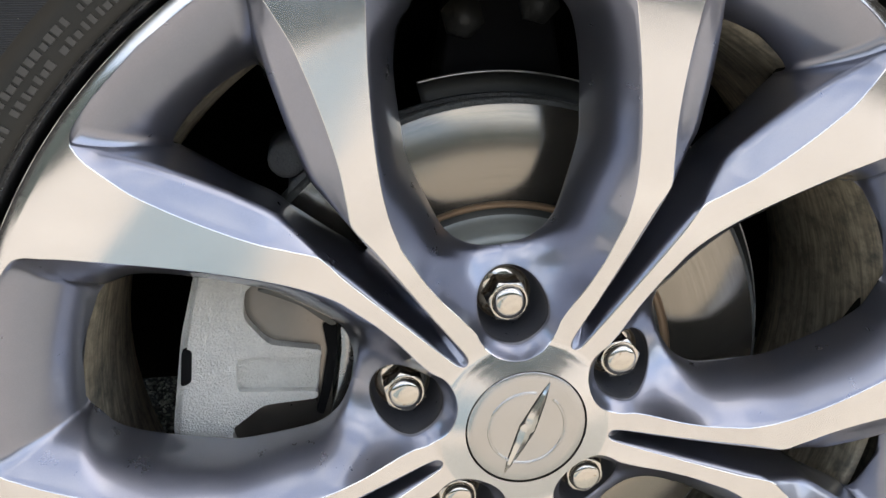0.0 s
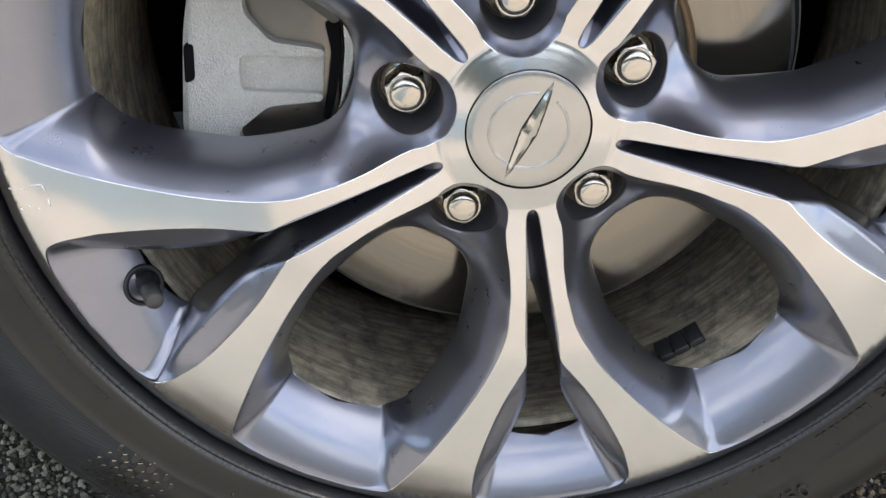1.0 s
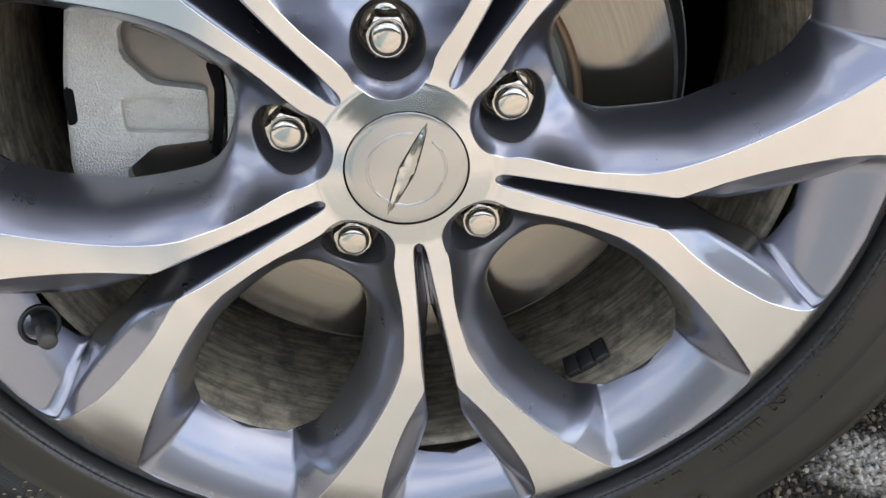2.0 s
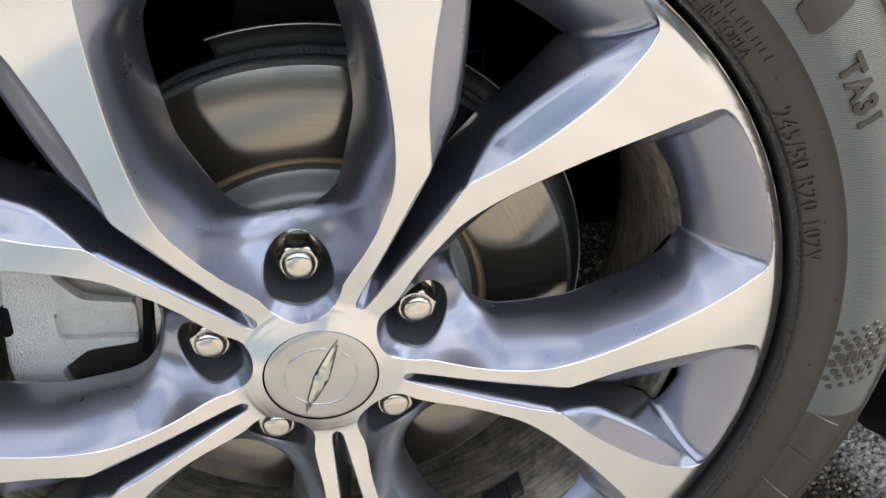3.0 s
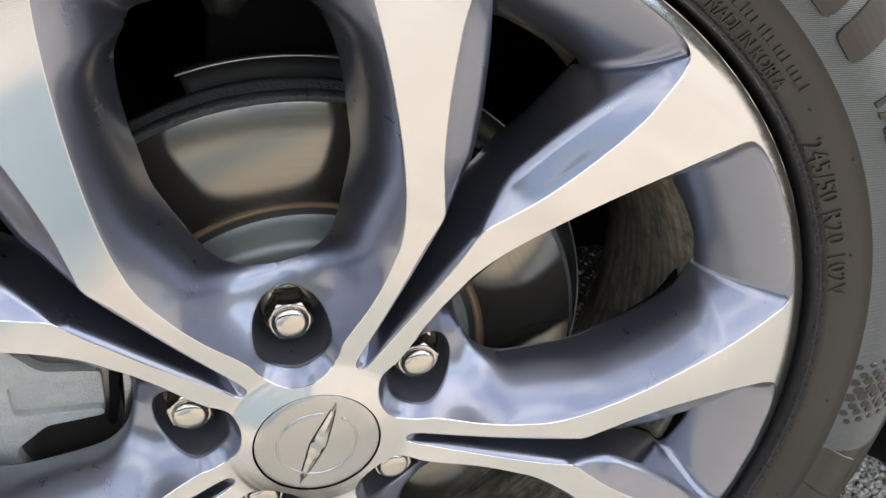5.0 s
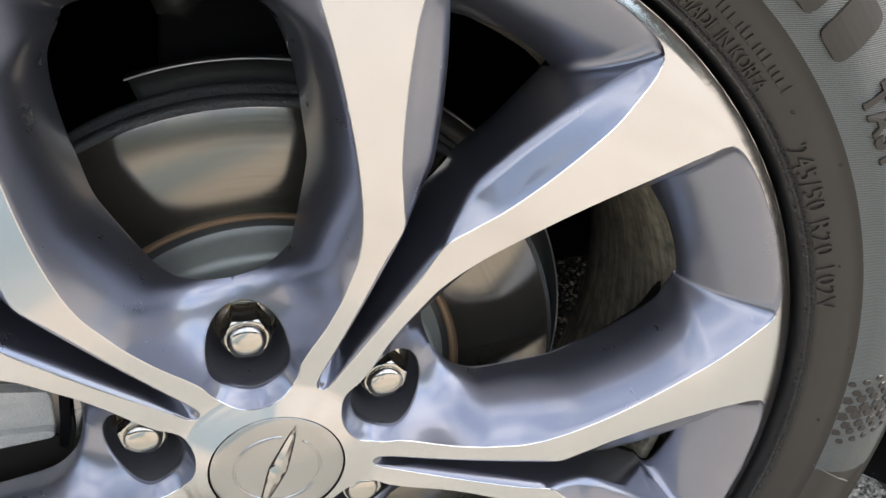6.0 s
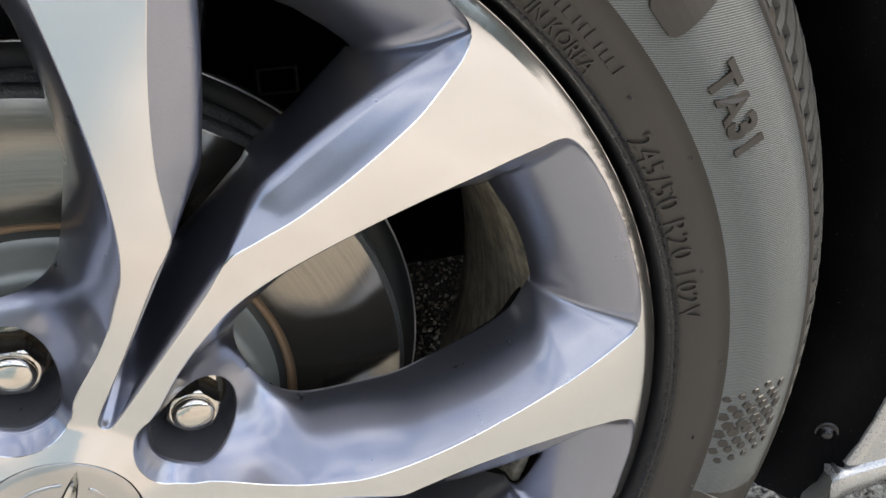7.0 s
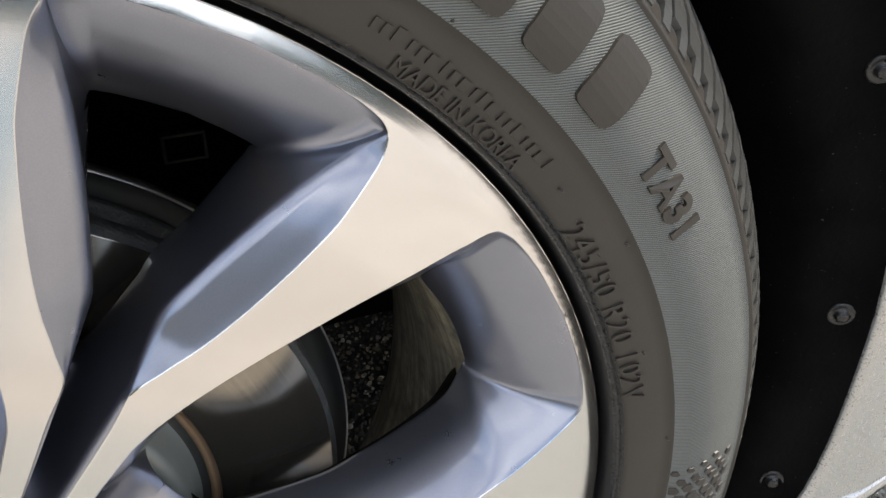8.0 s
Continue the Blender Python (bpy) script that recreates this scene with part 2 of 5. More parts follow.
M_FACE = machined()
M_PAINT = painted()
M_BORE = plain("dark lug bore", (0.055, 0.056, 0.062), 0.33, 0.2, 300.0)
M_BARREL = barrel_paint()
M_BACK = plain("near-black inner surface", (0.012, 0.0105, 0.008), 0.7, 0.0, 200.0, 0.2, 0.0005, 0.4, shine=0.2)
def chrome():
    m = Nodes("chromed steel", (0.62, 0.58, 0.51), 0.14, 1.0)
    g, spots = m.noise(90.0, 5.0), m.noise(170.0, 5.0, 0.6)
    stain = m.spread(spots, 0.56, 0.66)
    m.set("Base Color", m.mix(m.math("MULTIPLY", stain, 0.75), m.mix(g, (0.56, 0.52, 0.45), (0.66, 0.625, 0.56)), (0.30, 0.19, 0.08)))
    m.set("Roughness", m.spread(m.math("ADD", m.math("MULTIPLY", g, 0.4), m.math("MULTIPLY", stain, 0.6)), 0.1, 0.9, 0.10, 0.36))
    m.bump(g, 0.05, 0.0006)
    return m.mat


M_CHROME = chrome()
M_RUST = plain("rusted edge", (0.27, 0.175, 0.10), 0.7, 0.2, 500.0, 0.4, 0.0006, 0.4)
def brushed_cap():
    m = Nodes("brushed cap", (0.50, 0.495, 0.475), 0.2, 1.0)
    r, a, y = m.polar()
    v = m.n.new("ShaderNodeCombineXYZ")
    m.l.new(m.math("MULTIPLY", r, 2600.0), v.inputs[0])
    m.l.new(m.math("MULTIPLY", a, 0.8), v.inputs[1])
    t = m.n.new("ShaderNodeTexNoise")
    t.inputs["Scale"].default_value, t.inputs["Detail"].default_value = 1.0, 2.0
    m.l.new(v.outputs[0], t.inputs["Vector"])
    m.set("Base Color", m.mix(m.noise(60.0, 4.0), (0.47, 0.465, 0.445), (0.53, 0.525, 0.505)))
    m.bump(t.outputs["Fac"], 0.02, 0.0001)
    m.set("Roughness", m.spread(m.noise(90.0, 3.0), 0.3, 0.7, 0.17, 0.23))
    m.turned(0.8)
    return m.mat


M_CAP = brushed_cap()
M_BLADE = plain("polished blade", (0.60, 0.58, 0.53), 0.16, 1.0, 300.0, 0.03, 0.0002, 0.05)
M_GAP = plain("black gap", (0.01, 0.01, 0.01), 0.7)
M_ROTOR = rotor_face()
M_HAT = plain("grey coated iron", (0.24, 0.25, 0.225), 0.40, 0.35, 200.0, 0.2, 0.0005, 0.2)
M_IRON = plain("dark cast iron", (0.030, 0.031, 0.030), 0.5, 0.5, 260.0, 0.5, 0.0012, 0.35)
M_CORRODED = plain("corroded iron", (0.085, 0.088, 0.084), 0.75, 0.3, 420.0, 1.0, 0.002, 0.55)
M_SHIELD = plain("pressed steel", (0.10, 0.10, 0.092), 0.5, 0.7, 160.0, 0.2, 0.0005, 0.3)
M_CASTING = plain("dull grey casting", (0.15, 0.155, 0.155), 0.75, 0.1, 700.0, 0.8, 0.001, 0.35, shine=0.2)
M_LIT_EDGE = plain("lit shield edge", (0.62, 0.61, 0.58), 0.35, 0.9, 300.0, 0.1, 0.0002, 0.1)
M_CALIPER = plain("zinc-plated casting", (0.66, 0.66, 0.62), 0.40, 0.45, 900.0, 1.0, 0.0016, 0.35)
M_PAD = plain("bare pad plate", (0.22, 0.20, 0.175), 0.33, 0.9, 140.0, 0.1, 0.0003, 0.2)
M_PIN = plain("worn bright steel", (0.40, 0.39, 0.37), 0.24, 0.95, 140.0, 0.06, 0.0003, 0.2)
M_RUBBER = plain("black rubber", (0.009, 0.009, 0.010), 0.5, 0.0, 400.0, 0.2, 0.0004)
def felt():
    m = Nodes("black felted plastic", (0.006, 0.006, 0.006), 0.9)
    blot, crumbs = m.noise(18.0, 5.0), m.noise(520.0, 2.0)
    base = m.mix(m.spread(blot, 0.35, 0.7), (0.0020, 0.0020, 0.0023), (0.0058, 0.0056, 0.0052))
    m.set("Base Color", m.mix(m.spread(crumbs, 0.72, 0.80), base, (0.10, 0.095, 0.085)))
    m.bump(m.noise(300.0), 0.5, 0.001)
    m.b.inputs["Specular IOR Level"].default_value = 0.06
    return m.mat


M_LINER = felt()
M_RESIDUE = plain("dried glue", (0.80, 0.80, 0.77), 0.6, 0.0, 900.0, 0.2, 0.0002)
M_RIVET = plain("black plastic rivet", (0.012, 0.012, 0.012), 0.3, 0.0, 300.0, 0.1, 0.0004)
M_BODY = plain("silver car paint", (0.42, 0.42, 0.405), 0.30, 0.7, 700.0, 0.04, 0.0002, 0.05, 1.0)
M_LIP = plain("dull grey lip", (0.060, 0.058, 0.052), 0.6, 0.0, 260.0, 0.1, 0.0004, 0.3, shine=0.25)
M_GLASS = plain("dark tinted glass", (0.012, 0.013, 0.014), 0.08, 0.0, 40.0, 0.01, 0.0002, 0.1)
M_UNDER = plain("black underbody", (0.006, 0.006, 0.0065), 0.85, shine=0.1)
M_WEIGHT = plain("black coated weight", (0.040, 0.040, 0.041), 0.45, 0.2, 400.0)
# second colours: the brighter, lit rear upper part of the rubber
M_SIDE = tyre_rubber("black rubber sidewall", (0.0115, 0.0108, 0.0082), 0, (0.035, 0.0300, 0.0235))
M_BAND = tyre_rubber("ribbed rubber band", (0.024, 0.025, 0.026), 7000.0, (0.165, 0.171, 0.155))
M_LETTER = tyre_rubber("raised rubber letters", (0.050, 0.047, 0.042), 0)
M_TREAD = tyre_rubber("tread rubber", (0.046, 0.046, 0.042), 0)
M_EDGE_LINE = plain("pale rubber line", (0.14, 0.14, 0.125), 0.6, 0.0, 900.0, 0.2, 0.0002, 0.3)
M_BEAD = plain("smooth rubber bead", (0.016, 0.016, 0.016), 0.28, 0.0, 300.0, 0.1, 0.0003, 0.3)
M_HORIZON = plain("dull grey-green ring", (0.085, 0.105, 0.10), 0.9, 0.0, 0.6, 0.6, 0.4, 0.4, shine=0.1)
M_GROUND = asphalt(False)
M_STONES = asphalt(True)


# ---- mesh helpers ----
def part(name, bm, material, parent=None, label="", smooth=True):
    """One bmesh as one object, under a thing or a part."""
    me = bpy.data.meshes.new(name)
    bm.to_mesh(me)
    bm.free()
    for p in me.polygons:
        p.use_smooth = smooth
    for mt in material if isinstance(material, (list, tuple)) else [material]:
        me.materials.append(mt)
    ob = new(name, me)
    if parent is not None:
        ob.parent = parent
    return tagged(ob, label) if label else ob


def share(name, source, parent, m):
    """One more object on the mesh of source, at m."""
    ob = new(name, source.data)
    ob.parent = parent
    ob.matrix_basis = m
    return ob


def pch(x, xs, ys):
    """A smooth curve through points that never overshoots."""
    xs, ys = np.asarray(xs, float), np.asarray(ys, float)
    if x <= xs[0]:
        return float(ys[0])
    if x >= xs[-1]:
        return float(ys[-1])
    h, d = np.diff(xs), np.diff(ys) / np.diff(xs)
    i = int(np.searchsorted(xs, x, side="right") - 1)

    def slope(k):
        if k == 0 or k == len(xs) - 1:
            return d[0] if k == 0 else d[-1]
        if d[k - 1] * d[k] <= 0:
            return 0.0
        w1, w2 = 2 * h[k] + h[k - 1], h[k] + 2 * h[k - 1]
        return (w1 + w2) / (w1 / d[k - 1] + w2 / d[k])

    s, m0, m1 = (x - xs[i]) / h[i], slope(i), slope(i + 1)
    return float((2 * s**3 - 3 * s**2 + 1) * ys[i] + (s**3 - 2 * s**2 + s) * h[i] * m0 + (3 * s**2 - 2 * s**3) * ys[i + 1] + (s**3 - s**2) * h[i] * m1)


def lathe(profile, n=128, a0=0.0, a1=360.0, mats=None, close=False):
    """Turns (radius, y) round the axle; angles in degrees from x towards z."""
    bm = bmesh.new()
    full = abs(a1 - a0 - 360) < 1e-6
    rings = []
    for r, y in profile:
        ring = []
        for k in range(n if full else n + 1):
            a = radians(a0 + (a1 - a0) * k / n)
            ring.append(bm.verts.new((r * math.cos(a), y, r * math.sin(a))))
        rings.append(ring)
    m = len(rings[0])
    pairs = list(zip(range(len(rings) - 1), rings, rings[1:]))
    if close:
        pairs.append((len(rings) - 1, rings[-1], rings[0]))
    for j, p, q in pairs:
        for k in range(m if full else m - 1):
            k2 = (k + 1) % m
            f = bm.faces.new((p[k], p[k2], q[k2], q[k]))
            f.smooth = True
            if mats:
                f.material_index = mats[min(j, len(mats) - 1)]
    if close and not full:
        bm.faces.new([g[0] for g in rings])
        bm.faces.new([g[-1] for g in rings][::-1])
    bmesh.ops.remove_doubles(bm, verts=bm.verts, dist=1e-7)
    bmesh.ops.recalc_face_normals(bm, faces=bm.faces)
    return bm


def slab(outline, y0, y1, bevel=0.0, seg=2):
    """An outline in x, z made solid from depth y0 (front) to y1, with rounded edges."""
    bm = bmesh.new()
    f = [bm.verts.new((x, y0, z)) for x, z in outline]
    g = [bm.verts.new((x, y1, z)) for x, z in outline]
    bm.faces.new(f)
    bm.faces.new(g[::-1])
    n = len(f)
    for k in range(n):
        bm.faces.new((f[k], g[k], g[(k + 1) % n], f[(k + 1) % n]))
    bmesh.ops.recalc_face_normals(bm, faces=bm.faces)
    if bevel:
        bmesh.ops.bevel(bm, geom=list(bm.edges), offset=bevel, segments=seg, profile=0.5, affect="EDGES", clamp_overlap=True)
    return bm


def box(cx, cy, cz, sx, sy, sz, bevel=0.0, seg=2):
    bm = slab([(cx - sx / 2, cz - sz / 2), (cx + sx / 2, cz - sz / 2), (cx + sx / 2, cz + sz / 2), (cx - sx / 2, cz + sz / 2)], cy - sy / 2, cy + sy / 2, bevel, seg)
    return bm


def rounded(points, radius, seg=5):
    """An outline with its corners rounded."""
    out, n = [], len(points)
    for i in range(n):
        p, a, b = Vector(points[i]), Vector(points[i - 1]), Vector(points[(i + 1) % n])
        ra = min(radius, (a - p).length * 0.45)
        rb = min(radius, (b - p).length * 0.45)
        s, e = p + (a - p).normalized() * ra, p + (b - p).normalized() * rb
        for k in range(seg + 1):
            u = k / seg
            out.append(tuple(s * (1 - u) ** 2 + p * 2 * u * (1 - u) + e * u * u))
    return out


def along(p, q, profile, n=24):
    """A turned shape along the line p to q; profile: (distance, radius)."""
    bm = bmesh.new()
    p, q = Vector(p), Vector(q)
    ax = (q - p).normalized()
    u = ax.orthogonal().normalized()
    w = ax.cross(u)
    rings = []
    for d, r in profile:
        rings.append([bm.verts.new(p + ax * d + (u * math.cos(2 * math.pi * k / n) + w * math.sin(2 * math.pi * k / n)) * r) for k in range(n)])
    for a, b in zip(rings, rings[1:]):
        for k in range(n):
            bm.faces.new((a[k], a[(k + 1) % n], b[(k + 1) % n], b[k]))
    bm.faces.new(rings[0][::-1])
    bm.faces.new(rings[-1])
    bmesh.ops.recalc_face_normals(bm, faces=bm.faces)
    return bm


def spin(deg):
    """A turn round the axle, anticlockwise as seen from outside the car."""
    return Matrix.Rotation(radians(-deg), 4, "Y")


def thing(name, label, category, m=None, group="", kind=""):
    ob = new(name)
    ob.empty_display_size = 0.05
    ob.matrix_basis = m if m is not None else pose(0, 0, HUB)
    return tagged(ob, label, category, group, kind)


# ---- ground ----
def ground_sheet():
    bm = bmesh.new()
    xs = [-3000, -60, -4, -1.2, -0.8, -0.5, -0.2, 0.1, 0.4, 0.7, 1.0, 1.4, 4, 60, 3000]
    ys = [-3000, -60, -4, -1.4, -0.8, -0.4, -0.1, 0.1, 0.3, 0.6, 0.9, 1.4, 4, 60, 3000]
    g = [[bm.verts.new((x, y, 0)) for y in ys] for x in xs]
    for i in range(len(xs) - 1):
        for j in range(len(ys) - 1):
            bm.faces.new((g[i][j], g[i + 1][j], g[i + 1][j + 1], g[i][j + 1]))
    return part("ground", bm, M_GROUND)


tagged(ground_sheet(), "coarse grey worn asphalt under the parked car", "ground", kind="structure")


def horizon_ring():
    """An added, unseen, uneven ring that darkens the horizon mirrored in the wheel."""
    rnd = random.Random(31)
    bm = bmesh.new()
    n, rows = 180, []
    for k in range(n):
        a = 2 * math.pi * k / n
        # raised towards 250 degrees to darken what the spokes' facets mirror
        d, top = 46 + rnd.uniform(-2, 2), 6.2 + 1.5 * math.sin(5 * a + 1) + rnd.uniform(-1.0, 1.0) + 8.5 * max(0.0, math.cos(a - radians(250))) ** 1.5
        rows.append([bm.verts.new(((d + f) * math.cos(a), (d + f) * math.sin(a), z)) for z, f in ((-0.2, 0), (top * 0.55, -1.2), (top * 0.9, 0.2), (top, 2.0), (-0.2, 5.0))])
    for p, q in zip(rows, rows[1:] + rows[:1]):
        for k in range(4):
            bm.faces.new((p[k], q[k], q[k + 1], p[k + 1]))
    bmesh.ops.recalc_face_normals(bm, faces=bm.faces)
    return part("backdrop", bm, M_HORIZON)


tagged(horizon_ring(), "unseen grey-green ring added round the horizon", "trees", kind="structure")


# ---- the alloy wheel ----
def face_y(r):
    """Depth of the machined face at a distance from the axle."""
    return pch(r, [0.0332, 0.038, 0.043, 0.0485, 0.056, 0.08, 0.11, 0.145, 0.18, 0.22, 0.25, 0.265, 0.272], [0.0074, 0.0088, 0.0103, 0.0117, 0.0108, 0.0068, 0.0025, -0.001, -0.003, -0.0035, -0.0015, 0.0008, 0.003])


def in_edge(r):
    """Angle from the middle of a fork to the inner edge of its arm's machined face."""
    return pch(r, [0.0485, 0.0489, 0.0502, 0.0525, 0.058, 0.085, 0.129, 0.1446, 0.158, 0.171, 0.185, 0.2015, 0.218, 0.232, 0.25, 0.2605, 0.2640, 0.2652, 0.2659, 0.2663],
               [0.0, 1.2, 2.6, 3.5, 3.9, 4.0, 4.25, 3.9, 6.0, 8.1, 9.6, 10.8, 11.6, 12.0, 11.9, 11.3, 10.2, 8.6, 5.5, 0.0])


def out_edge(r):
    """Angle to the arm's outer edge, on the side of the lug nut."""
    if r <= 0.0385:
        return 36.0
    if r < 0.0573:
        return 36.0 - math.degrees(math.acos((r * r + 0.0607**2 - 0.0222**2) / (2 * r * 0.0607)))
    return pch(r, [0.0573, 0.0600, 0.0645, 0.072, 0.08, 0.09, 0.106, 0.122, 0.132, 0.145, 0.16, 0.175, 0.19, 0.21, 0.23, 0.25, 0.2615, 0.2640, 0.2652, 0.2659, 0.2663],
               [14.55, 14.7, 14.1, 12.7, 11.2, 9.9, 9.1, 9.1, 9.7, 11.1, 13.0, 14.9, 16.7, 18.9, 20.9, 22.8, 24.1, 25.4, 27.4, 30.6, 36.0])


def ridge(r):
    """Angle to the ridge below the leaf-shaped facet."""
    return min(in_edge(r), pch(r, [0.1446, 0.158, 0.171, 0.19, 0.21, 0.23, 0.2527, 0.2605], [3.9, 3.7, 3.5, 4.9, 6.7, 8.5, 10.5, 11.1]))


def bowl_y(r):
    return max(face_y(r) + 0.0006, pch(r, [0.224, 0.2262, 0.2275, 0.2297, 0.2328, 0.2375, 0.244, 0.252, 0.259, 0.264, 0.2663], [0.0435, 0.0415, 0.0385, 0.0338, 0.0285, 0.0222, 0.0153, 0.0092, 0.0048, 0.0022, 0.0014]))


def fork_row(r):
    """Across one half of a fork: (angle, depth) at the middle, hole edge, crease, ridge and inner edge."""
    a, l = in_edge(r), ridge(r)
    ya = face_y(r)
    yl = ya + (0 if a - l < 1e-6 else pch(r, [0.1446, 0.158, 0.171, 0.25, 0.2605], [0.0, 0.005, 0.0088, 0.0075, 0.001]))
    if r < 0.0486:
        return 0.0, 0.0, ya, l, yl, a, ya, False
    if r < 0.120:
        c = a * pch(r, [0.0485, 0.060, 0.074], [0.45, 0.34, 0.10])
        yc = ya + pch(r, [0.0485, 0.051, 0.056, 0.062, 0.074, 0.1, 0.12], [0.0005, 0.0018, 0.0066, 0.0140, 0.0360, 0.048, 0.0490])
        return 0.0, c, yc, l, yl, a, ya, False
    c = min(l, pch(r, [0.120, 0.130, 0.14, 0.1644, 0.2, 0.2265, 0.2527, 0.2605], [0.42, 1.2, 2.0, 3.4, 5.6, 6.9, 10.3, 11.0]))
    hole = pch(r, [0.120, 0.2275, 0.2298, 0.2310, 0.2317, 0.232], [1.0, 1.0, 0.88, 0.62, 0.34, 0.0])
    yc = pch(r, [0.120, 0.15, 0.224], [0.0505, 0.045, 0.0415]) if r < 0.224 else bowl_y(r)
    return c * hole, c, max(yc, yl), l, yl, a, ya, r < 0.2319


def window_row(r):
    """From the arm's outer edge to the middle of the window: edge, crease and hole."""
    b = out_edge(r)
    w = pch(r, [0.0920, 0.0924, 0.0932, 0.0948, 0.0980, 0.105, 0.112, 0.125, 0.15, 0.17, 0.186, 0.2, 0.2126, 0.2277, 0.262], [36.0, 33.8, 31.0, 28.0, 24.8, 21.4, 20.0, 19.3, 18.8, 20.2, 21.4, 22.7, 24.3, 27.6, 25.4])
    w = max(w, b)
    h = w
    if r >= 0.2262:
        h = w + (36.0 - w) * pch(r, [0.2262, 0.2276, 0.2284, 0.2289], [0.0, 0.14, 0.45, 1.0])
    if r < 0.2245:
        yw = pch(r, [0.085, 0.1, 0.13, 0.2245], [0.0425, 0.0425, 0.0420, 0.0414])
    else:
        yw = bowl_y(r)
    return b, w, max(yw, face_y(r)), h


EDGE_LINE, MOUTH_LINE = [], []


def outlines():
    """The machined edge and the window's mouth, both sides, as evenly spaced points in the plane."""
    mouth = [(0.0920 + 0.0060 * t * t, None) for t in np.linspace(0, 1, 60)] + [(r, None) for r in np.linspace(0.0985, 0.2262, 200)]
    mouth = [(r, window_row(r)[1]) for r, _ in mouth] + [(r, window_row(r)[3]) for r in np.linspace(0.2262, 0.22889, 120)]
    edge = [(r, out_edge(r)) for r in np.concatenate([0.0385 + 0.0045 * np.linspace(0, 1, 60) ** 2, np.linspace(0.0435, 0.2600, 300), np.linspace(0.2600, 0.2663, 160)])]
    for line, row in ((EDGE_LINE, edge), (MOUTH_LINE, mouth)):
        pts = np.array([(r * math.cos(radians(p)), r * math.sin(radians(p))) for r, p in row])
        run = np.concatenate([[0], np.cumsum(np.hypot(*np.diff(pts, axis=0).T))])
        at = np.arange(0, run[-1], 0.0005)
        near = np.stack([np.interp(at, run, pts[:, 0]), np.interp(at, run, pts[:, 1])], axis=1)
        c, d = math.cos(radians(72)), math.sin(radians(72))
        line += [near, near @ np.array([[c, d], [d, -c]])]


def gap(x, z, line):
    """A smooth distance to an outline and its mirror twin."""
    near = [float(np.hypot(half[:, 0] - x, half[:, 1] - z).min()) for half in line]
    return (max(near[0], 1e-5) ** -5 + max(near[1], 1e-5) ** -5) ** -0.2


def flank_y(r, phi):
    """Depth of the painted surface between the arm's outer edge and the window."""
    b, w, yw, h = window_row(r)
    y0 = face_y(r)
    if phi <= b + 1e-9:
        return y0
    u = 1.0 if w - b < 1e-6 else min(1.0, (phi - b) / (w - b))
    if r < 0.16:
        x, z = r * math.cos(radians(phi)), r * math.sin(radians(phi))
        e, d = gap(x, z, EDGE_LINE), gap(x, z, MOUTH_LINE)
        q = min(1, max(0, (r - 0.13) / 0.03))
        u = u * q + (e / (e + d)) * (1 - q) if u < 1 or r < 0.092 else 1.0
    bent = 0.60 * u + 0.40 * u**3.8
    k = min(1, max(0, (r - 0.080) / 0.032))
    k = k * k * (3 - 2 * k)
    well = 0.72 * (1 - (1 - u) ** 3.0) + 0.28 * u**3
    if r < 0.195:
        return y0 + (yw - y0) * (well * (1 - k) + bent * k)
    # towards the rim the arm's flank runs into the bowl with a small fillet
    reach = radians(w - b) * r if r < 0.2262 else 0.2262 * radians(window_row(0.2262)[1] - out_edge(0.2262))
    run = radians(phi - b) * r / max(reach, 1e-4)
    flank = y0 + 0.0445 * (0.60 * run + 0.40 * min(run, 1.5) ** 3.8)
    soft = 0.005 * min(1, (r - 0.195) / 0.02)
    h = min(1, max(0, 0.5 + 0.5 * (flank - yw) / max(soft, 1e-6)))
    return max(y0, flank * (1 - h) + yw * h - soft * h * (1 - h))


EASED = {}


def ease_flank(step=0.001, blur=0.0032):
    """The painted surface near a lug well, evened out on a square grid; x runs along the window's middle."""
    xs, zs = np.arange(0.032, 0.182, step), np.arange(0.0, 0.110, step)
    field = np.array([[flank_y(math.hypot(x, z), max(0.0, 36 - math.degrees(math.atan2(z, x)))) if math.atan2(z, x) < radians(36) else face_y(math.hypot(x, z)) for z in zs] for x in xs])
    full = np.concatenate([field[:, :0:-1], field], axis=1)
    k = int(3 * blur / step)
    bell = np.exp(-0.5 * (np.arange(-k, k + 1) * step / blur) ** 2)
    bell /= bell.sum()
    for axis in (0, 1):
        pad = [(k, k) if a == axis else (0, 0) for a in (0, 1)]
        full = np.apply_along_axis(lambda v: np.convolve(v, bell, "valid"), axis, np.pad(full, pad, mode="edge"))
    EASED["grid"], EASED["x0"], EASED["z0"], EASED["step"] = full, xs[0], -zs[-1], step


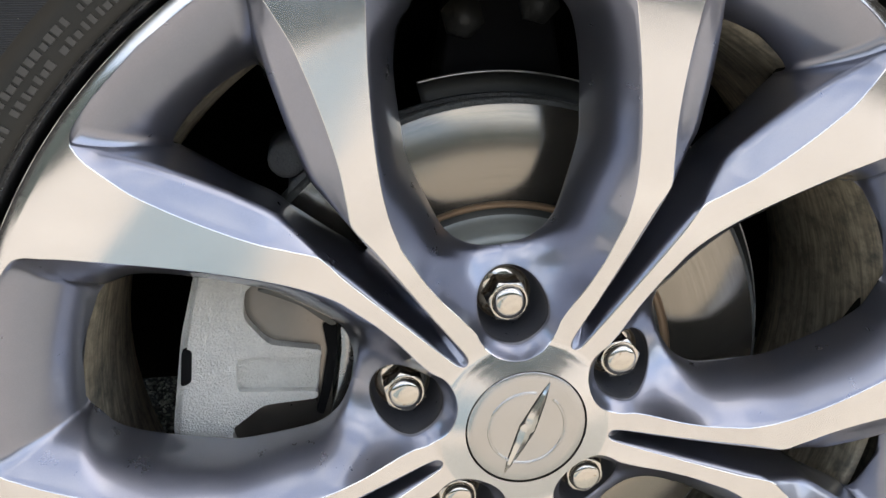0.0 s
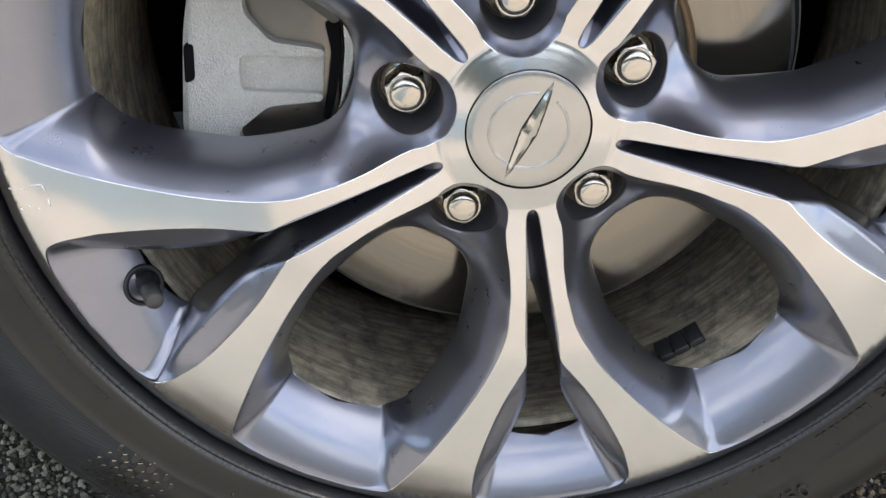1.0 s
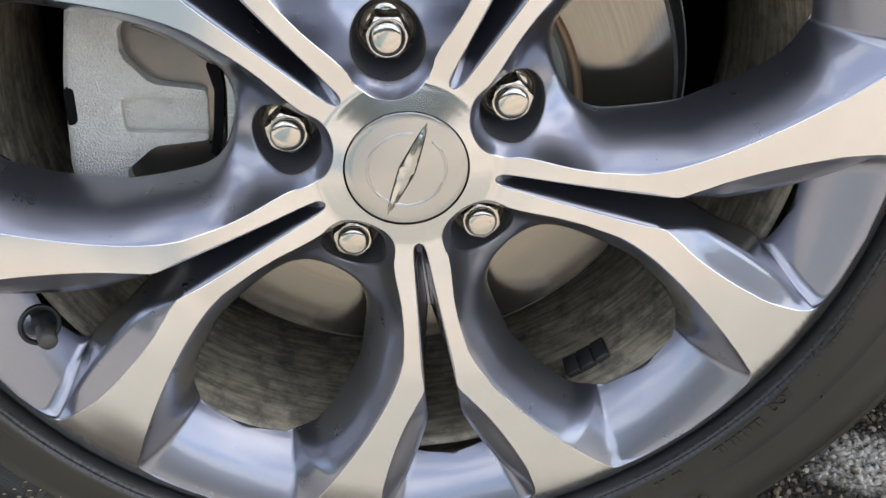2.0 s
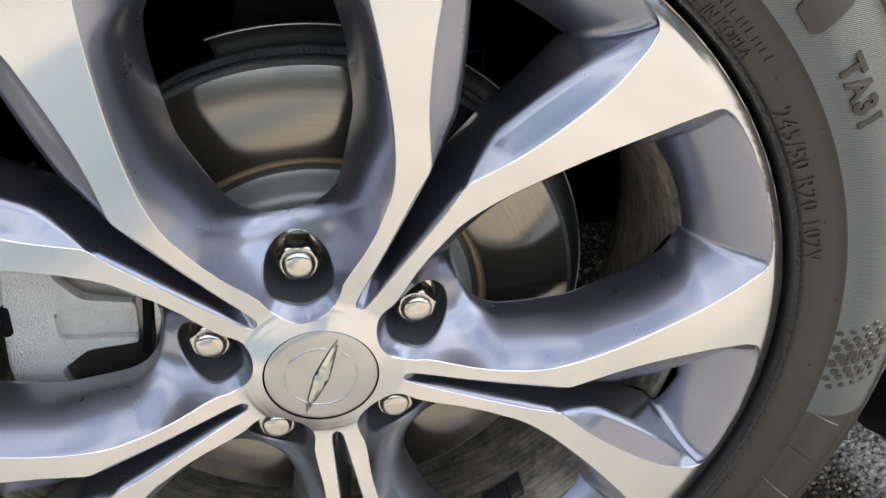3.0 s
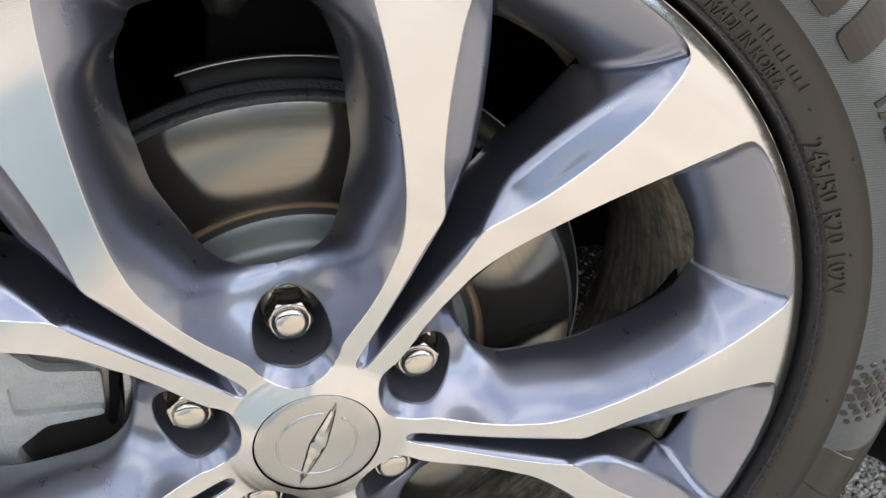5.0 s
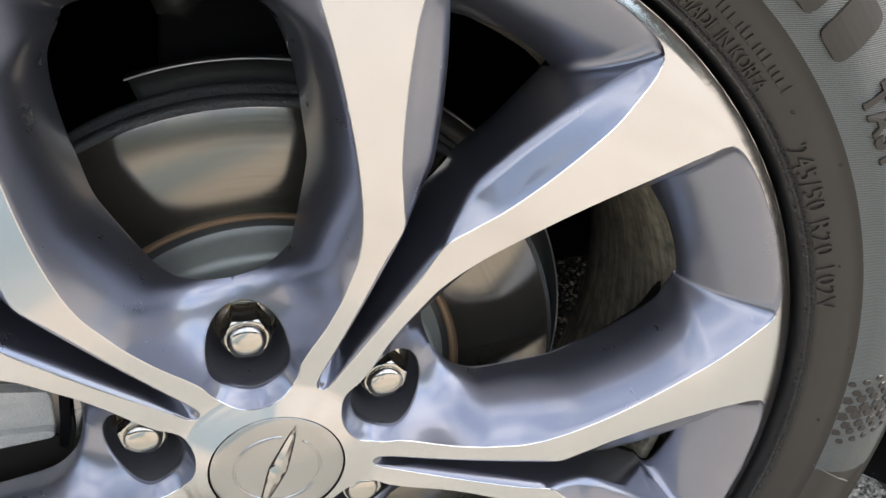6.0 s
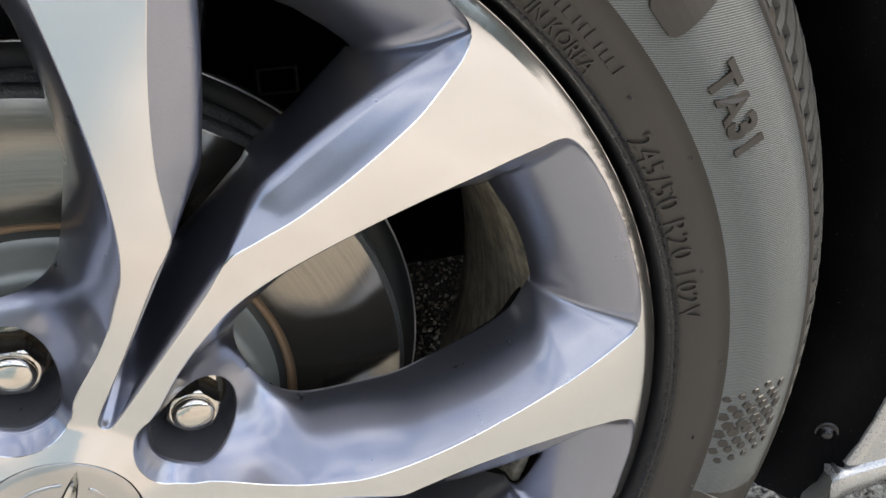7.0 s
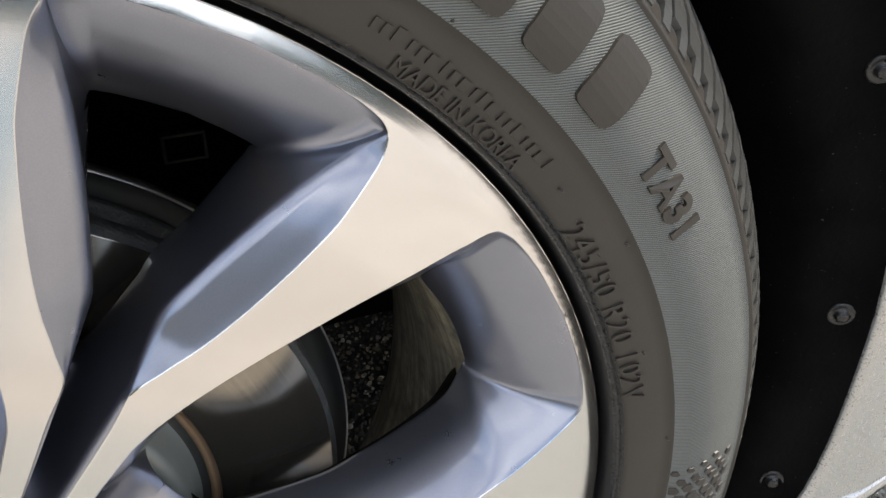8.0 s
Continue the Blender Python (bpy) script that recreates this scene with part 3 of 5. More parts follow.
def lug_side_y(r, phi):
    """Depth of the painted surface: exact along its edges, evened out between them."""
    y = flank_y(r, phi)
    if r > 0.16 or phi <= out_edge(r) + 1e-6 or (r > 0.0919 and phi >= window_row(r)[3] - 1e-6):
        return y
    if not EASED:
        ease_flank()
    t = radians(36 - phi)
    x, z = r * math.cos(t), r * math.sin(t)
    a, b = (x - EASED["x0"]) / EASED["step"], (z - EASED["z0"]) / EASED["step"]
    i, j = int(a), int(b)
    a, b, g = a - i, b - j, EASED["grid"]
    soft = (g[i, j] * (1 - a) + g[i + 1, j] * a) * (1 - b) + (g[i, j + 1] * (1 - a) + g[i + 1, j + 1] * a) * b
    px, pz = r * math.cos(radians(phi)), r * math.sin(radians(phi))
    w = min(1, gap(px, pz, EDGE_LINE) / 0.009)
    if r > 0.085:
        w *= min(1, max(0, gap(px, pz, MOUTH_LINE) - 0.0006) / 0.006)
    w = w * w * (3 - 2 * w) * min(1, (0.16 - r) / 0.02)
    return y + (soft - y) * w


LUG_R, BORE_R = 0.0635, 0.0193


def spoke_fork():
    """One forked double spoke, from the hub to the rim's edge, as one casting."""
    rs = sorted(set(np.round(np.concatenate([np.linspace(0.0332, 0.0385, 6), 0.0385 + 0.0045 * np.linspace(0, 1, 16) ** 2, np.linspace(0.0430, 0.0485, 6), np.linspace(0.0485, 0.053, 8), np.linspace(0.053, 0.092, 34), [0.1199, 0.1201], [0.0922, 0.0926, 0.0932, 0.094, 0.0952, 0.0968], np.linspace(0.0985, 0.1, 2), np.linspace(0.1, 0.124, 14), np.linspace(0.1241, 0.217, 46),
                                             np.linspace(0.217, 0.2335, 18), np.linspace(0.2335, 0.2605, 14), np.linspace(0.2605, 0.2663, 14), [0.2680, 0.2695, 0.2710]]), 6)))
    nv0, nv1, nv2, nv3, nf, nl2, nl1, nl0 = 2, 5, 7, 4, 8, 18, 14, 2
    bm = bmesh.new()
    outlines()
    lug = Vector((LUG_R * math.cos(radians(36)), LUG_R * math.sin(radians(36))))
    for side in (1, -1):
        grid = []
        for r in rs:
            v, c, yc, l, yl, a, ya, hole_v = fork_row(r)
            b, w, yw, h = window_row(r)
            cols = []
            for k in range(nv0):
                cols.append((v * k / nv0, yc, 0))
            for k in range(nv1):
                cols.append((v + (c - v) * k / nv1, yc, 1))
            for k in range(nv2):
                u = k / nv2
                e = u ** pch(r, [0.055, 0.070, 0.100, 0.150], [1.9, 1.5, 1.1, 0.8])
                cols.append((c + (l - c) * u, yc + (yl - yc) * e, 2))
            for k in range(nv3):
                cols.append((l + (a - l) * k / nv3, yl + (ya - yl) * k / nv3, 3))
            da = min(math.degrees(0.0004 / r), (b - a) * 0.2)
            ca, cb = (0.0003 if a > 0.01 else 0.0), (0.0003 if b < 35.99 else 0.0)
            cols.append((a, ya + ca, 4))
            for k in range(nf + 1):
                cols.append((a + da + (b - a - 2 * da) * k / nf, ya, 5))
            cols.append((b, ya + cb, 6))
            for k in range(1, nl2 + 1):
                p = b + (w - b) * (1 - (1 - k / nl2) ** 1.5)
                y = lug_side_y(r, p)
                cols.append((p, max(y, ya + cb), 7))
            for k in range(1, nl1 + 1):
                p = w + (h - w) * k / nl1
                cols.append((p, max(lug_side_y(r, p), ya + cb), 8))
            for k in range(1, nl0 + 1):
                p = h + (36 - h) * k / nl0
                cols.append((p, max(lug_side_y(r, p), ya + cb), 9))
            row = []
            for p, y, zone in cols:
                ang = radians(p)
                q = Vector((r * math.cos(ang), r * math.sin(ang)))
                d = q - lug
                inside = d.length < BORE_R - 1e-6
                if inside:
                    q = lug + (d.normalized() if d.length > 1e-9 else Vector((1, 0))) * BORE_R
                    rq, pq = q.length, math.degrees(math.atan2(q[1], q[0]))
                    y = max(lug_side_y(rq, min(pq, 72 - pq)), face_y(rq) + 0.0003)
                row.append((bm.verts.new((q[0], y, side * q[1])), zone, inside))
            grid.append((r, row, hole_v, h))
        for (r0, A, hv0, h0), (r1, B, hv1, h1) in zip(grid, grid[1:]):
            rm = (r0 + r1) / 2
            for k in range(len(A) - 1):
                z = A[k][1]
                quad = [A[k], A[k + 1], B[k + 1], B[k]]
                if all(x[2] for x in quad):
                    continue
                if k < nv0 and 0.120 <= rm and hv0:
                    continue
                if A[k + 1][1] == 9 and 0.0920 < rm < 0.2289:
                    continue
                vs = [x[0] for x in quad]
                if side < 0:
                    vs = vs[::-1]
                f = bm.faces.new(vs)
                f.material_index = 0 if z in (4, 5) and A[k + 1][1] in (5, 6) else 1
    bmesh.ops.remove_doubles(bm, verts=bm.verts, dist=4e-6)
    bmesh.ops.dissolve_degenerate(bm, dist=2e-6, edges=bm.edges)
    # the windows' edges turn inwards and give the arms their thickness
    rim = []
    for e in bm.edges:
        if e.is_boundary:
            p = (e.verts[0].co + e.verts[1].co) / 2
            r, ph = math.hypot(p.x, p.z), abs(math.degrees(math.atan2(p.z, p.x)))
            if (0.092 if ph > 9 else 0.1195) < r < 0.2335 and ph < 35.99 and p.y > 0.02 and math.hypot(p.x - lug[0], abs(p.z) - lug[1]) > BORE_R + 0.001:
                rim.append(e)
    # the two deeper rings take the near-black material
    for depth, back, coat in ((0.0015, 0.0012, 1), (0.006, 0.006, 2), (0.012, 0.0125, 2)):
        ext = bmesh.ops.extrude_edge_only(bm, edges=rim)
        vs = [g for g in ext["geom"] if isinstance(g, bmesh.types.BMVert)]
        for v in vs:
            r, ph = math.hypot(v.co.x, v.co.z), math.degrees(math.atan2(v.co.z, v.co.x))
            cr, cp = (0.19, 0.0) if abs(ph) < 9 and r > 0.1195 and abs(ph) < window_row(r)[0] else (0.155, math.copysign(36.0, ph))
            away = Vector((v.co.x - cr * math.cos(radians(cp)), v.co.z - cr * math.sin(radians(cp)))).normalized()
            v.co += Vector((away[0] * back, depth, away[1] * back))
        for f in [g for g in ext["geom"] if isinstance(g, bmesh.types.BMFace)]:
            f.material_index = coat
        rim = [g for g in ext["geom"] if isinstance(g, bmesh.types.BMEdge)]
    bmesh.ops.recalc_face_normals(bm, faces=bm.faces)
    if sum(f.normal.y * f.calc_area() for f in bm.faces if f.material_index == 0) > 0:
        bmesh.ops.reverse_faces(bm, faces=bm.faces)
    for e in bm.edges:
        if len(e.link_faces) == 2 and 0 in (e.link_faces[0].material_index, e.link_faces[1].material_index) and e.calc_face_angle(0) > 0.3:
            e.smooth = False
    return bm


def arm_back():
    """The plain backs of one fork's two arms."""
    bm = bmesh.new()
    for side in (1, -1):
        prev = None
        for r in np.linspace(0.094, 0.2285, 40):
            c, w = (fork_row(r)[1] if r > 0.124 else 0.0), window_row(r)[1]
            inset = math.degrees(0.0185 / r)
            c, w = min(c + inset if c else 0.0, (c + w) / 2 - 0.3), max(w - inset, (c + w) / 2 + 0.3)
            row = [bm.verts.new((r * math.cos(radians(p)), 0.0605, side * r * math.sin(radians(p)))) for p in (c, (c + w) / 2, w)]
            if prev:
                for k in range(2):
                    bm.faces.new((prev[k], prev[k + 1], row[k + 1], row[k]))
            prev = row
    bmesh.ops.remove_doubles(bm, verts=bm.verts, dist=1e-6)
    bmesh.ops.recalc_face_normals(bm, faces=bm.faces)
    return bm


def lug_bore():
    """The round well of one lug nut, its lip following the painted surface; at angle 36 degrees."""
    bm = bmesh.new()
    n = 56
    cx, cz = LUG_R * math.cos(radians(36)), LUG_R * math.sin(radians(36))
    rings = []
    for rad, dy, flat in ((BORE_R + 0.0006, -0.0001, 0), (BORE_R - 0.0001, 0.0003, 0), (BORE_R - 0.0006, 0.0012, 0), (BORE_R - 0.0009, 0.003, 0), (BORE_R - 0.0014, 0, 0.0435), (0.0160, 0, 0.0447), (0.0154, 0, 0.0453), (0.0150, 0, 0.0462), (0.0149, 0, 0.0485), (0.010, 0, 0.0488)):
        ring = []
        for k in range(n):
            a = 2 * math.pi * k / n
            x, z = cx + rad * math.cos(a), cz + rad * math.sin(a)
            r, ph = math.hypot(x, z), math.degrees(math.atan2(z, x))
            ph = ph if ph <= 36 else 72 - ph
            y = flat or max(lug_side_y(r, ph), face_y(r) + 0.0004) + dy
            ring.append(bm.verts.new((x, y, z)))
        rings.append(ring)
    for j, (p, q) in enumerate(zip(rings, rings[1:])):
        for k in range(n):
            f = bm.faces.new((p[k], p[(k + 1) % n], q[(k + 1) % n], q[k]))
            f.material_index = 0 if j < 2 else 1 if j < 6 else 2
    bmesh.ops.recalc_face_normals(bm, faces=bm.faces)
    return bm


def lug_nut_parts():
    """A capped hexagonal nut on the axis y, its tip at depth 0.0262."""
    bm = bmesh.new()
    rings = []
    for y, rad in ((0.0306, 0.0080), (0.0302, 0.0094), (0.0302, 0.0101), (0.0305, 0.0110), (0.0311, 0.0121), (0.0455, 0.0121), (0.0458, 0.0123), (0.0466, 0.0138), (0.0474, 0.0143), (0.0488, 0.0143)):
        ring = []
        for k in range(36):
            a = 2 * math.pi * k / 36
            t = (a + math.pi / 6) % (math.pi / 3) - math.pi / 6
            flat = 0.0105 / math.cos(t)
            ring.append(bm.verts.new((min(rad, flat) * math.cos(a), y, min(rad, flat) * math.sin(a)) if y < 0.0456 else (rad * math.cos(a), y, rad * math.sin(a))))
        rings.append(ring)
    for a, b in zip(rings, rings[1:]):
        for k in range(36):
            bm.faces.new((a[k], a[(k + 1) % 36], b[(k + 1) % 36], b[k]))
    bmesh.ops.recalc_face_normals(bm, faces=bm.faces)
    for e in bm.edges:
        if len(e.link_faces) == 2 and e.calc_face_angle(0) > 0.5:
            e.smooth = False
    dome = lathe([(0.0, 0.0262), (0.004, 0.0263), (0.0062, 0.0266), (0.0076, 0.0271), (0.0086, 0.0279), (0.0091, 0.0290), (0.0091, 0.0301), (0.0086, 0.0306)], 40)
    return bm, dome


def cap_blade():
    """The long, folded blade on the hub's cap."""
    bm = bmesh.new()
    n = 22
    ridge_v, left, right = [], [], []
    for k in range(n + 1):
        u = -1 + 2 * k / n
        s = u * 0.0282
        wide = 0.0036 * (1 - abs(u)) ** 0.72 * (1 + 0.18 * math.cos(u * 30) * math.exp(-(u * 4.0) ** 2))
        sway = 0.0007 * math.sin(u * 14.0) * math.exp(-(u * 3.6) ** 2)
        for lst, off, y in ((ridge_v, sway, 0.0050), (left, sway - wide, 0.0064), (right, sway + wide, 0.0064)):
            lst.append(bm.verts.new((off, y + 0.0009 * u * u, s)))
    for k in range(n):
        bm.faces.new((left[k], ridge_v[k], ridge_v[k + 1], left[k + 1]))
        bm.faces.new((ridge_v[k], right[k], right[k + 1], ridge_v[k + 1]))
    bmesh.ops.remove_doubles(bm, verts=bm.verts, dist=1e-6)
    bmesh.ops.recalc_face_normals(bm, faces=bm.faces)
    for e in bm.edges:
        if len(e.link_faces) == 2 and e.calc_face_angle(0) > 0.6:
            e.smooth = False
    return bm


WHEEL_M = pose(0, 0, HUB) @ spin(TURN)
alloy_wheel = thing("alloy_wheel", "two-tone alloy wheel with five forked machined and blue-grey painted spokes", "wheel", WHEEL_M)
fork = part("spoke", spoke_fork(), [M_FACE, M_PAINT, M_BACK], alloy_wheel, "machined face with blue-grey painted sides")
fork.matrix_basis = spin(270)
# where one fork meets the next the shading runs on without a seam
bent = [Vector(n.vector) for n in fork.data.corner_normals]
for k, loop in enumerate(fork.data.loops):
    p = fork.data.vertices[loop.vertex_index].co
    ang = math.degrees(math.atan2(p.z, p.x))
    if abs(abs(ang) - 36) < 0.01:
        t = Vector((-math.sin(radians(ang)), 0, math.cos(radians(ang))))
        bent[k] = (bent[k] - t * bent[k].dot(t)).normalized()
fork.data.normals_split_custom_set([tuple(n) for n in bent])
fork_back = part("back", arm_back(), M_BACK, fork, "near-black back of the arms")
for i in range(1, 5):
    more = share("spoke", fork, alloy_wheel, spin(270 + 72 * i))
    share("back", fork_back, more, Matrix())
part("rim", lathe([(0.2700, 0.0042), (0.2711, 0.0030), (0.2715, 0.0036), (0.2717, 0.0046), (0.2716, 0.008), (0.268, 0.012), (0.262, 0.016), (0.254, 0.030), (0.2535, 0.05)], 240), M_FACE, alloy_wheel, "machined rim edge")
part("barrel", lathe([(0.2350, 0.0402), (0.2322, 0.0412), (0.2305, 0.048), (0.2275, 0.056), (0.2265, 0.075), (0.2250, 0.11), (0.2260, 0.15), (0.2310, 0.175), (0.2420, 0.186), (0.2620, 0.192), (0.2690, 0.194), (0.2690, 0.198), (0.2600, 0.198), (0.2520, 0.19), (0.2500, 0.12), (0.2535, 0.05)], 200), M_BARREL, alloy_wheel, "dark barrel streaked with brake dust")
bore = part("lug_bore", lug_bore(), [M_PAINT, M_BORE, M_PAD], alloy_wheel, "dark recessed lug well")
bore.matrix_basis = spin(270)
nut_hex, nut_dome = lug_nut_parts()
nut = part("lug_nut", nut_hex, M_CHROME, alloy_wheel, "chromed hexagonal lug nut")
nut_cap = part("cap", nut_dome, M_CHROME, nut)
for i in range(5):
    at = spin(306 + 72 * i)
    place = at @ Matrix.Translation((LUG_R, 0, 0)) @ spin((0, 17, -8, 24, 11)[i])
    if i == 0:
        nut.matrix_basis = place
    else:
        share("lug_bore", bore, alloy_wheel, spin(270 + 72 * i))
        more = share("lug_nut", nut, alloy_wheel, place)
        tagged(more, "chromed hexagonal lug nut")
        share("cap", nut_cap, more, Matrix())

hub_cap = part("centre_cap", lathe([(0.0, 0.0068), (0.012, 0.0069), (0.0200, 0.0072), (0.028, 0.0074), (0.0319, 0.0077), (0.0324, 0.0080), (0.0326, 0.0120)], 120), M_CAP, alloy_wheel, "brushed silver centre cap")
part("gap_ring", lathe([(0.0320, 0.0115), (0.0338, 0.0115), (0.0338, 0.0100)], 96), M_GAP, alloy_wheel, "dark gap round the cap")
blade = part("blade", cap_blade(), M_BLADE, hub_cap, "polished folded blade emblem")
blade.matrix_basis = spin(-24 - TURN)
# flat dark lens before the cap stands for the shade round the blade
shade_lens = bmesh.new()
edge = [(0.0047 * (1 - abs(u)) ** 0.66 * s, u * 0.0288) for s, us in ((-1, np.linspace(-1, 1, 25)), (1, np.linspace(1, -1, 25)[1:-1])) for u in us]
shade_lens.faces.new([shade_lens.verts.new((x, 0.0066 + 0.0009 * (z / 0.0288) ** 2, z)) for x, z in edge])
bmesh.ops.triangulate(shade_lens, faces=shade_lens.faces)
groove = part("groove", shade_lens, M_GAP, hub_cap, "flat dark plate for the shade round the blade")
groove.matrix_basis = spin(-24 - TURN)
for a0, a1 in ((78, 242), (-118, 48)):
    part("arc", lathe([(0.0198, 0.0076), (0.0201, 0.0067), (0.0205, 0.0067), (0.0207, 0.0072), (0.0209, 0.0067), (0.0213, 0.0067), (0.0216, 0.0076)], 48, a0 - TURN, a1 - TURN), M_CAP, hub_cap)


def on_wheel(r, a, y):
    return (r * math.cos(radians(a)), y, r * math.sin(radians(a)))


stem_base, stem_tip = Vector(on_wheel(0.2380, 197.9, 0.0300)), Vector(on_wheel(0.2292, 198.75, 0.0092))
valve = part("valve_stem", along(stem_base, stem_tip, [(0.0, 0.0075), (0.0075, 0.0072), (0.0105, 0.0060), (0.0125, 0.0047), (0.0150, 0.0045)], 28), M_RUBBER, alloy_wheel, "black rubber valve stem")
part("valve_cap", along(stem_base, stem_tip, [(0.0146, 0.0045), (0.0149, 0.0056), (0.0275, 0.0053), (0.0292, 0.0044)], 18), M_LETTER, valve, "ribbed black cap")
seat = Vector(on_wheel(0.2368, 198.0, 0.0222))
seat_axis = Vector(on_wheel(-0.70, 198.0, -0.71))
part("valve_seat", along(seat - seat_axis * 0.005, seat + seat_axis * 0.002, [(0, 0.0122), (0.0052, 0.0122), (0.0062, 0.0114), (0.0056, 0.0098), (0.0046, 0.0086), (0.0046, 0.002)], 32), M_RUBBER, valve, "round black rubber seat")
for i in range(3):
    wt = part("balance_weight", box(0, 0, 0, 0.0105, 0.018, 0.005, 0.0009, 2), M_WEIGHT, alloy_wheel, "black stick-on balance weight")
    wt.matrix_basis = spin(297.9 - 3.2 + 2.9 * i - 90) @ pose(0, 0.066, 0.2235)


def fleck(bm, r0, a0, r1, a1, wide):
    """A thin dried strip on the outer face of a spoke."""
    def face_y(r):
        return -0.0017 + (r - 0.248) * 0.13 + (0.0007 if r > 0.26 else 0.0) * (r - 0.26) / 0.006

    p, q = Vector(on_wheel(r0, a0, face_y(r0))), Vector(on_wheel(r1, a1, face_y(r1)))
    side = (q - p).cross(Vector((0, 1, 0))).normalized() * wide / 2
    ends = []
    for c, k in ((p, 0.4), (p.lerp(q, 0.3), 1.0), (p.lerp(q, 0.75), 0.8), (q, 0.3)):
        ends.append([bm.verts.new(c + side * k * s + Vector((0, d, 0))) for s, d in ((-1, 0.0004), (-0.7, -0.0006), (0.7, -0.0006), (1, 0.0004))])
    for e, f in zip(ends, ends[1:]):
        for k in range(3):
            bm.faces.new((e[k], e[k + 1], f[k + 1], f[k]))
    for e in (ends[0], ends[-1]):
        bm.faces.new(e)
    bmesh.ops.recalc_face_normals(bm, faces=bm.faces)


# what is left of a torn-off sticker
dried = bmesh.new()
for strip in ((0.2552, -181.6, 0.2482, -181.65, 0.0007), (0.2480, -181.6, 0.2474, -180.9, 0.0005), (0.2475, -179.7, 0.2480, -178.7, 0.0006), (0.2662, -181.3, 0.2640, -181.2, 0.0008),
              (0.2610, -181.0, 0.2585, -181.1, 0.0009), (0.2545, -178.6, 0.2538, -178.6, 0.0006), (0.2590, -179.2, 0.2583, -178.9, 0.0005), (0.2640, -178.8, 0.2635, -178.6, 0.0005)):
    fleck(dried, *strip)
part("sticker_residue", dried, M_RESIDUE, alloy_wheel, "dried white sticker residue")


# ---- the tyre ----
TYRE = [(0.2685, 0.0160), (0.2730, 0.0150), (0.2742, 0.0100), (0.2748, 0.0010), (0.2752, -0.0034), (0.2757, -0.0050), (0.2767, -0.0060), (0.2769, -0.0053), (0.2774, -0.0056), (0.2779, -0.0078), (0.2800, -0.0090), (0.2845, -0.0103), (0.2900, -0.0116), (0.2940, -0.0125),
        (0.2985, -0.0134), (0.2992, -0.0147), (0.2998, -0.0146), (0.3060, -0.0172), (0.3150, -0.0182), (0.3250, -0.0165), (0.3350, -0.0127), (0.3430, -0.0082), (0.3440, -0.0090), (0.3458, -0.0076), (0.3464, -0.0060), (0.3500, -0.0020), (0.3540, 0.0045),
        (0.3585, 0.0130), (0.3610, 0.0220)]
tyre = thing("tyre", "black low-profile road tyre with raised sidewall lettering", "tyre", pose(0, 0, HUB))


def settle(bm):
    """The tyre stands flat on the ground."""
    for v in bm.verts:
        if v.co.z < -HUB + 0.0015:
            v.co.z = -HUB + 0.0015


side = lathe(TYRE, 256, mats=[3] * 4 + [4] * 5 + [0] * 6 + [1] * 6 + [0] * 4 + [2] * 20)
# the ribbed band ends by the honeycombs; the lower part is plain
for f in side.faces:
    c = f.calc_center_median()
    a, slant = math.degrees(math.atan2(c.z, c.x)), 140 * (math.hypot(c.x, c.z) - 0.320)
    if f.material_index == 1 and -137 + slant < a < -9.4:
        f.material_index = 0
settle(side)
part("sidewall", side, [M_SIDE, M_BAND, M_TREAD, M_RUBBER, M_BEAD], tyre, "dark sidewall with a ribbed band, light painted into its upper rear")
base = lathe([(0.3600, 0.016), (0.3640, 0.03), (0.3650, 0.172), (0.3655, 0.196), (0.352, 0.214), (0.33, 0.224), (0.30, 0.217), (0.269, 0.193)], 160)
settle(base)
part("tread_base", base, M_TREAD, tyre)
NB = 168


def shoulder_block():
    """One slanted shoulder block of the tread, cut in two by a narrow sipe."""
    bm = bmesh.new()
    step = 360 / NB
    prof = [(0.3475, -0.0056), (0.3530, -0.0010), (0.3600, 0.0065), (0.3660, 0.0150), (0.3715, 0.0260), (0.3750, 0.0440)]
    for lo, hi, start in ((-0.45, -0.03, 0), (0.03, 0.43, 1)):
        rows = []
        for j, (r, y) in enumerate(prof[start:]):
            j += start
            skew = step * 1.7 * (j / len(prof)) ** 1.5
            a, b = skew + step * lo, skew + step * hi
            lift = 0.0008 * (1 if start else 0.2) * min(1, j / 2)
            rows.append([bm.verts.new(on_wheel(r + lift, p, y)) for p in (a, (a + b) / 2, b)] + [bm.verts.new(on_wheel(r - 0.007, p, y + 0.004)) for p in (b, (a + b) / 2, a)])
        for p, q in zip(rows, rows[1:]):
            for k in range(6):
                bm.faces.new((p[k], p[(k + 1) % 6], q[(k + 1) % 6], q[k]))
        bm.faces.new(rows[0])
        bm.faces.new(rows[-1][::-1])
    bmesh.ops.recalc_face_normals(bm, faces=bm.faces)
    return bm


block = part("tread_block", shoulder_block(), M_TREAD, tyre, smooth=False)
for i in range(NB):
    a = -76 + 360 / NB * i
    if 0 < i and a < 256:
        share("tread_block", block, tyre, spin(a))
block.matrix_basis = spin(-76)
for y0, y1 in ((0.05, 0.085), (0.092, 0.127), (0.134, 0.182)):
    rib = lathe([(0.366, y0), (0.3755, y0 + 0.001), (0.3760, (y0 + y1) / 2), (0.3755, y1 - 0.001), (0.366, y1)], 160)
    settle(rib)
    part("tread_rib", rib, M_TREAD, tyre)


def side_y(r):
    return pch(r, [p[0] for p in TYRE], [p[1] for p in TYRE])


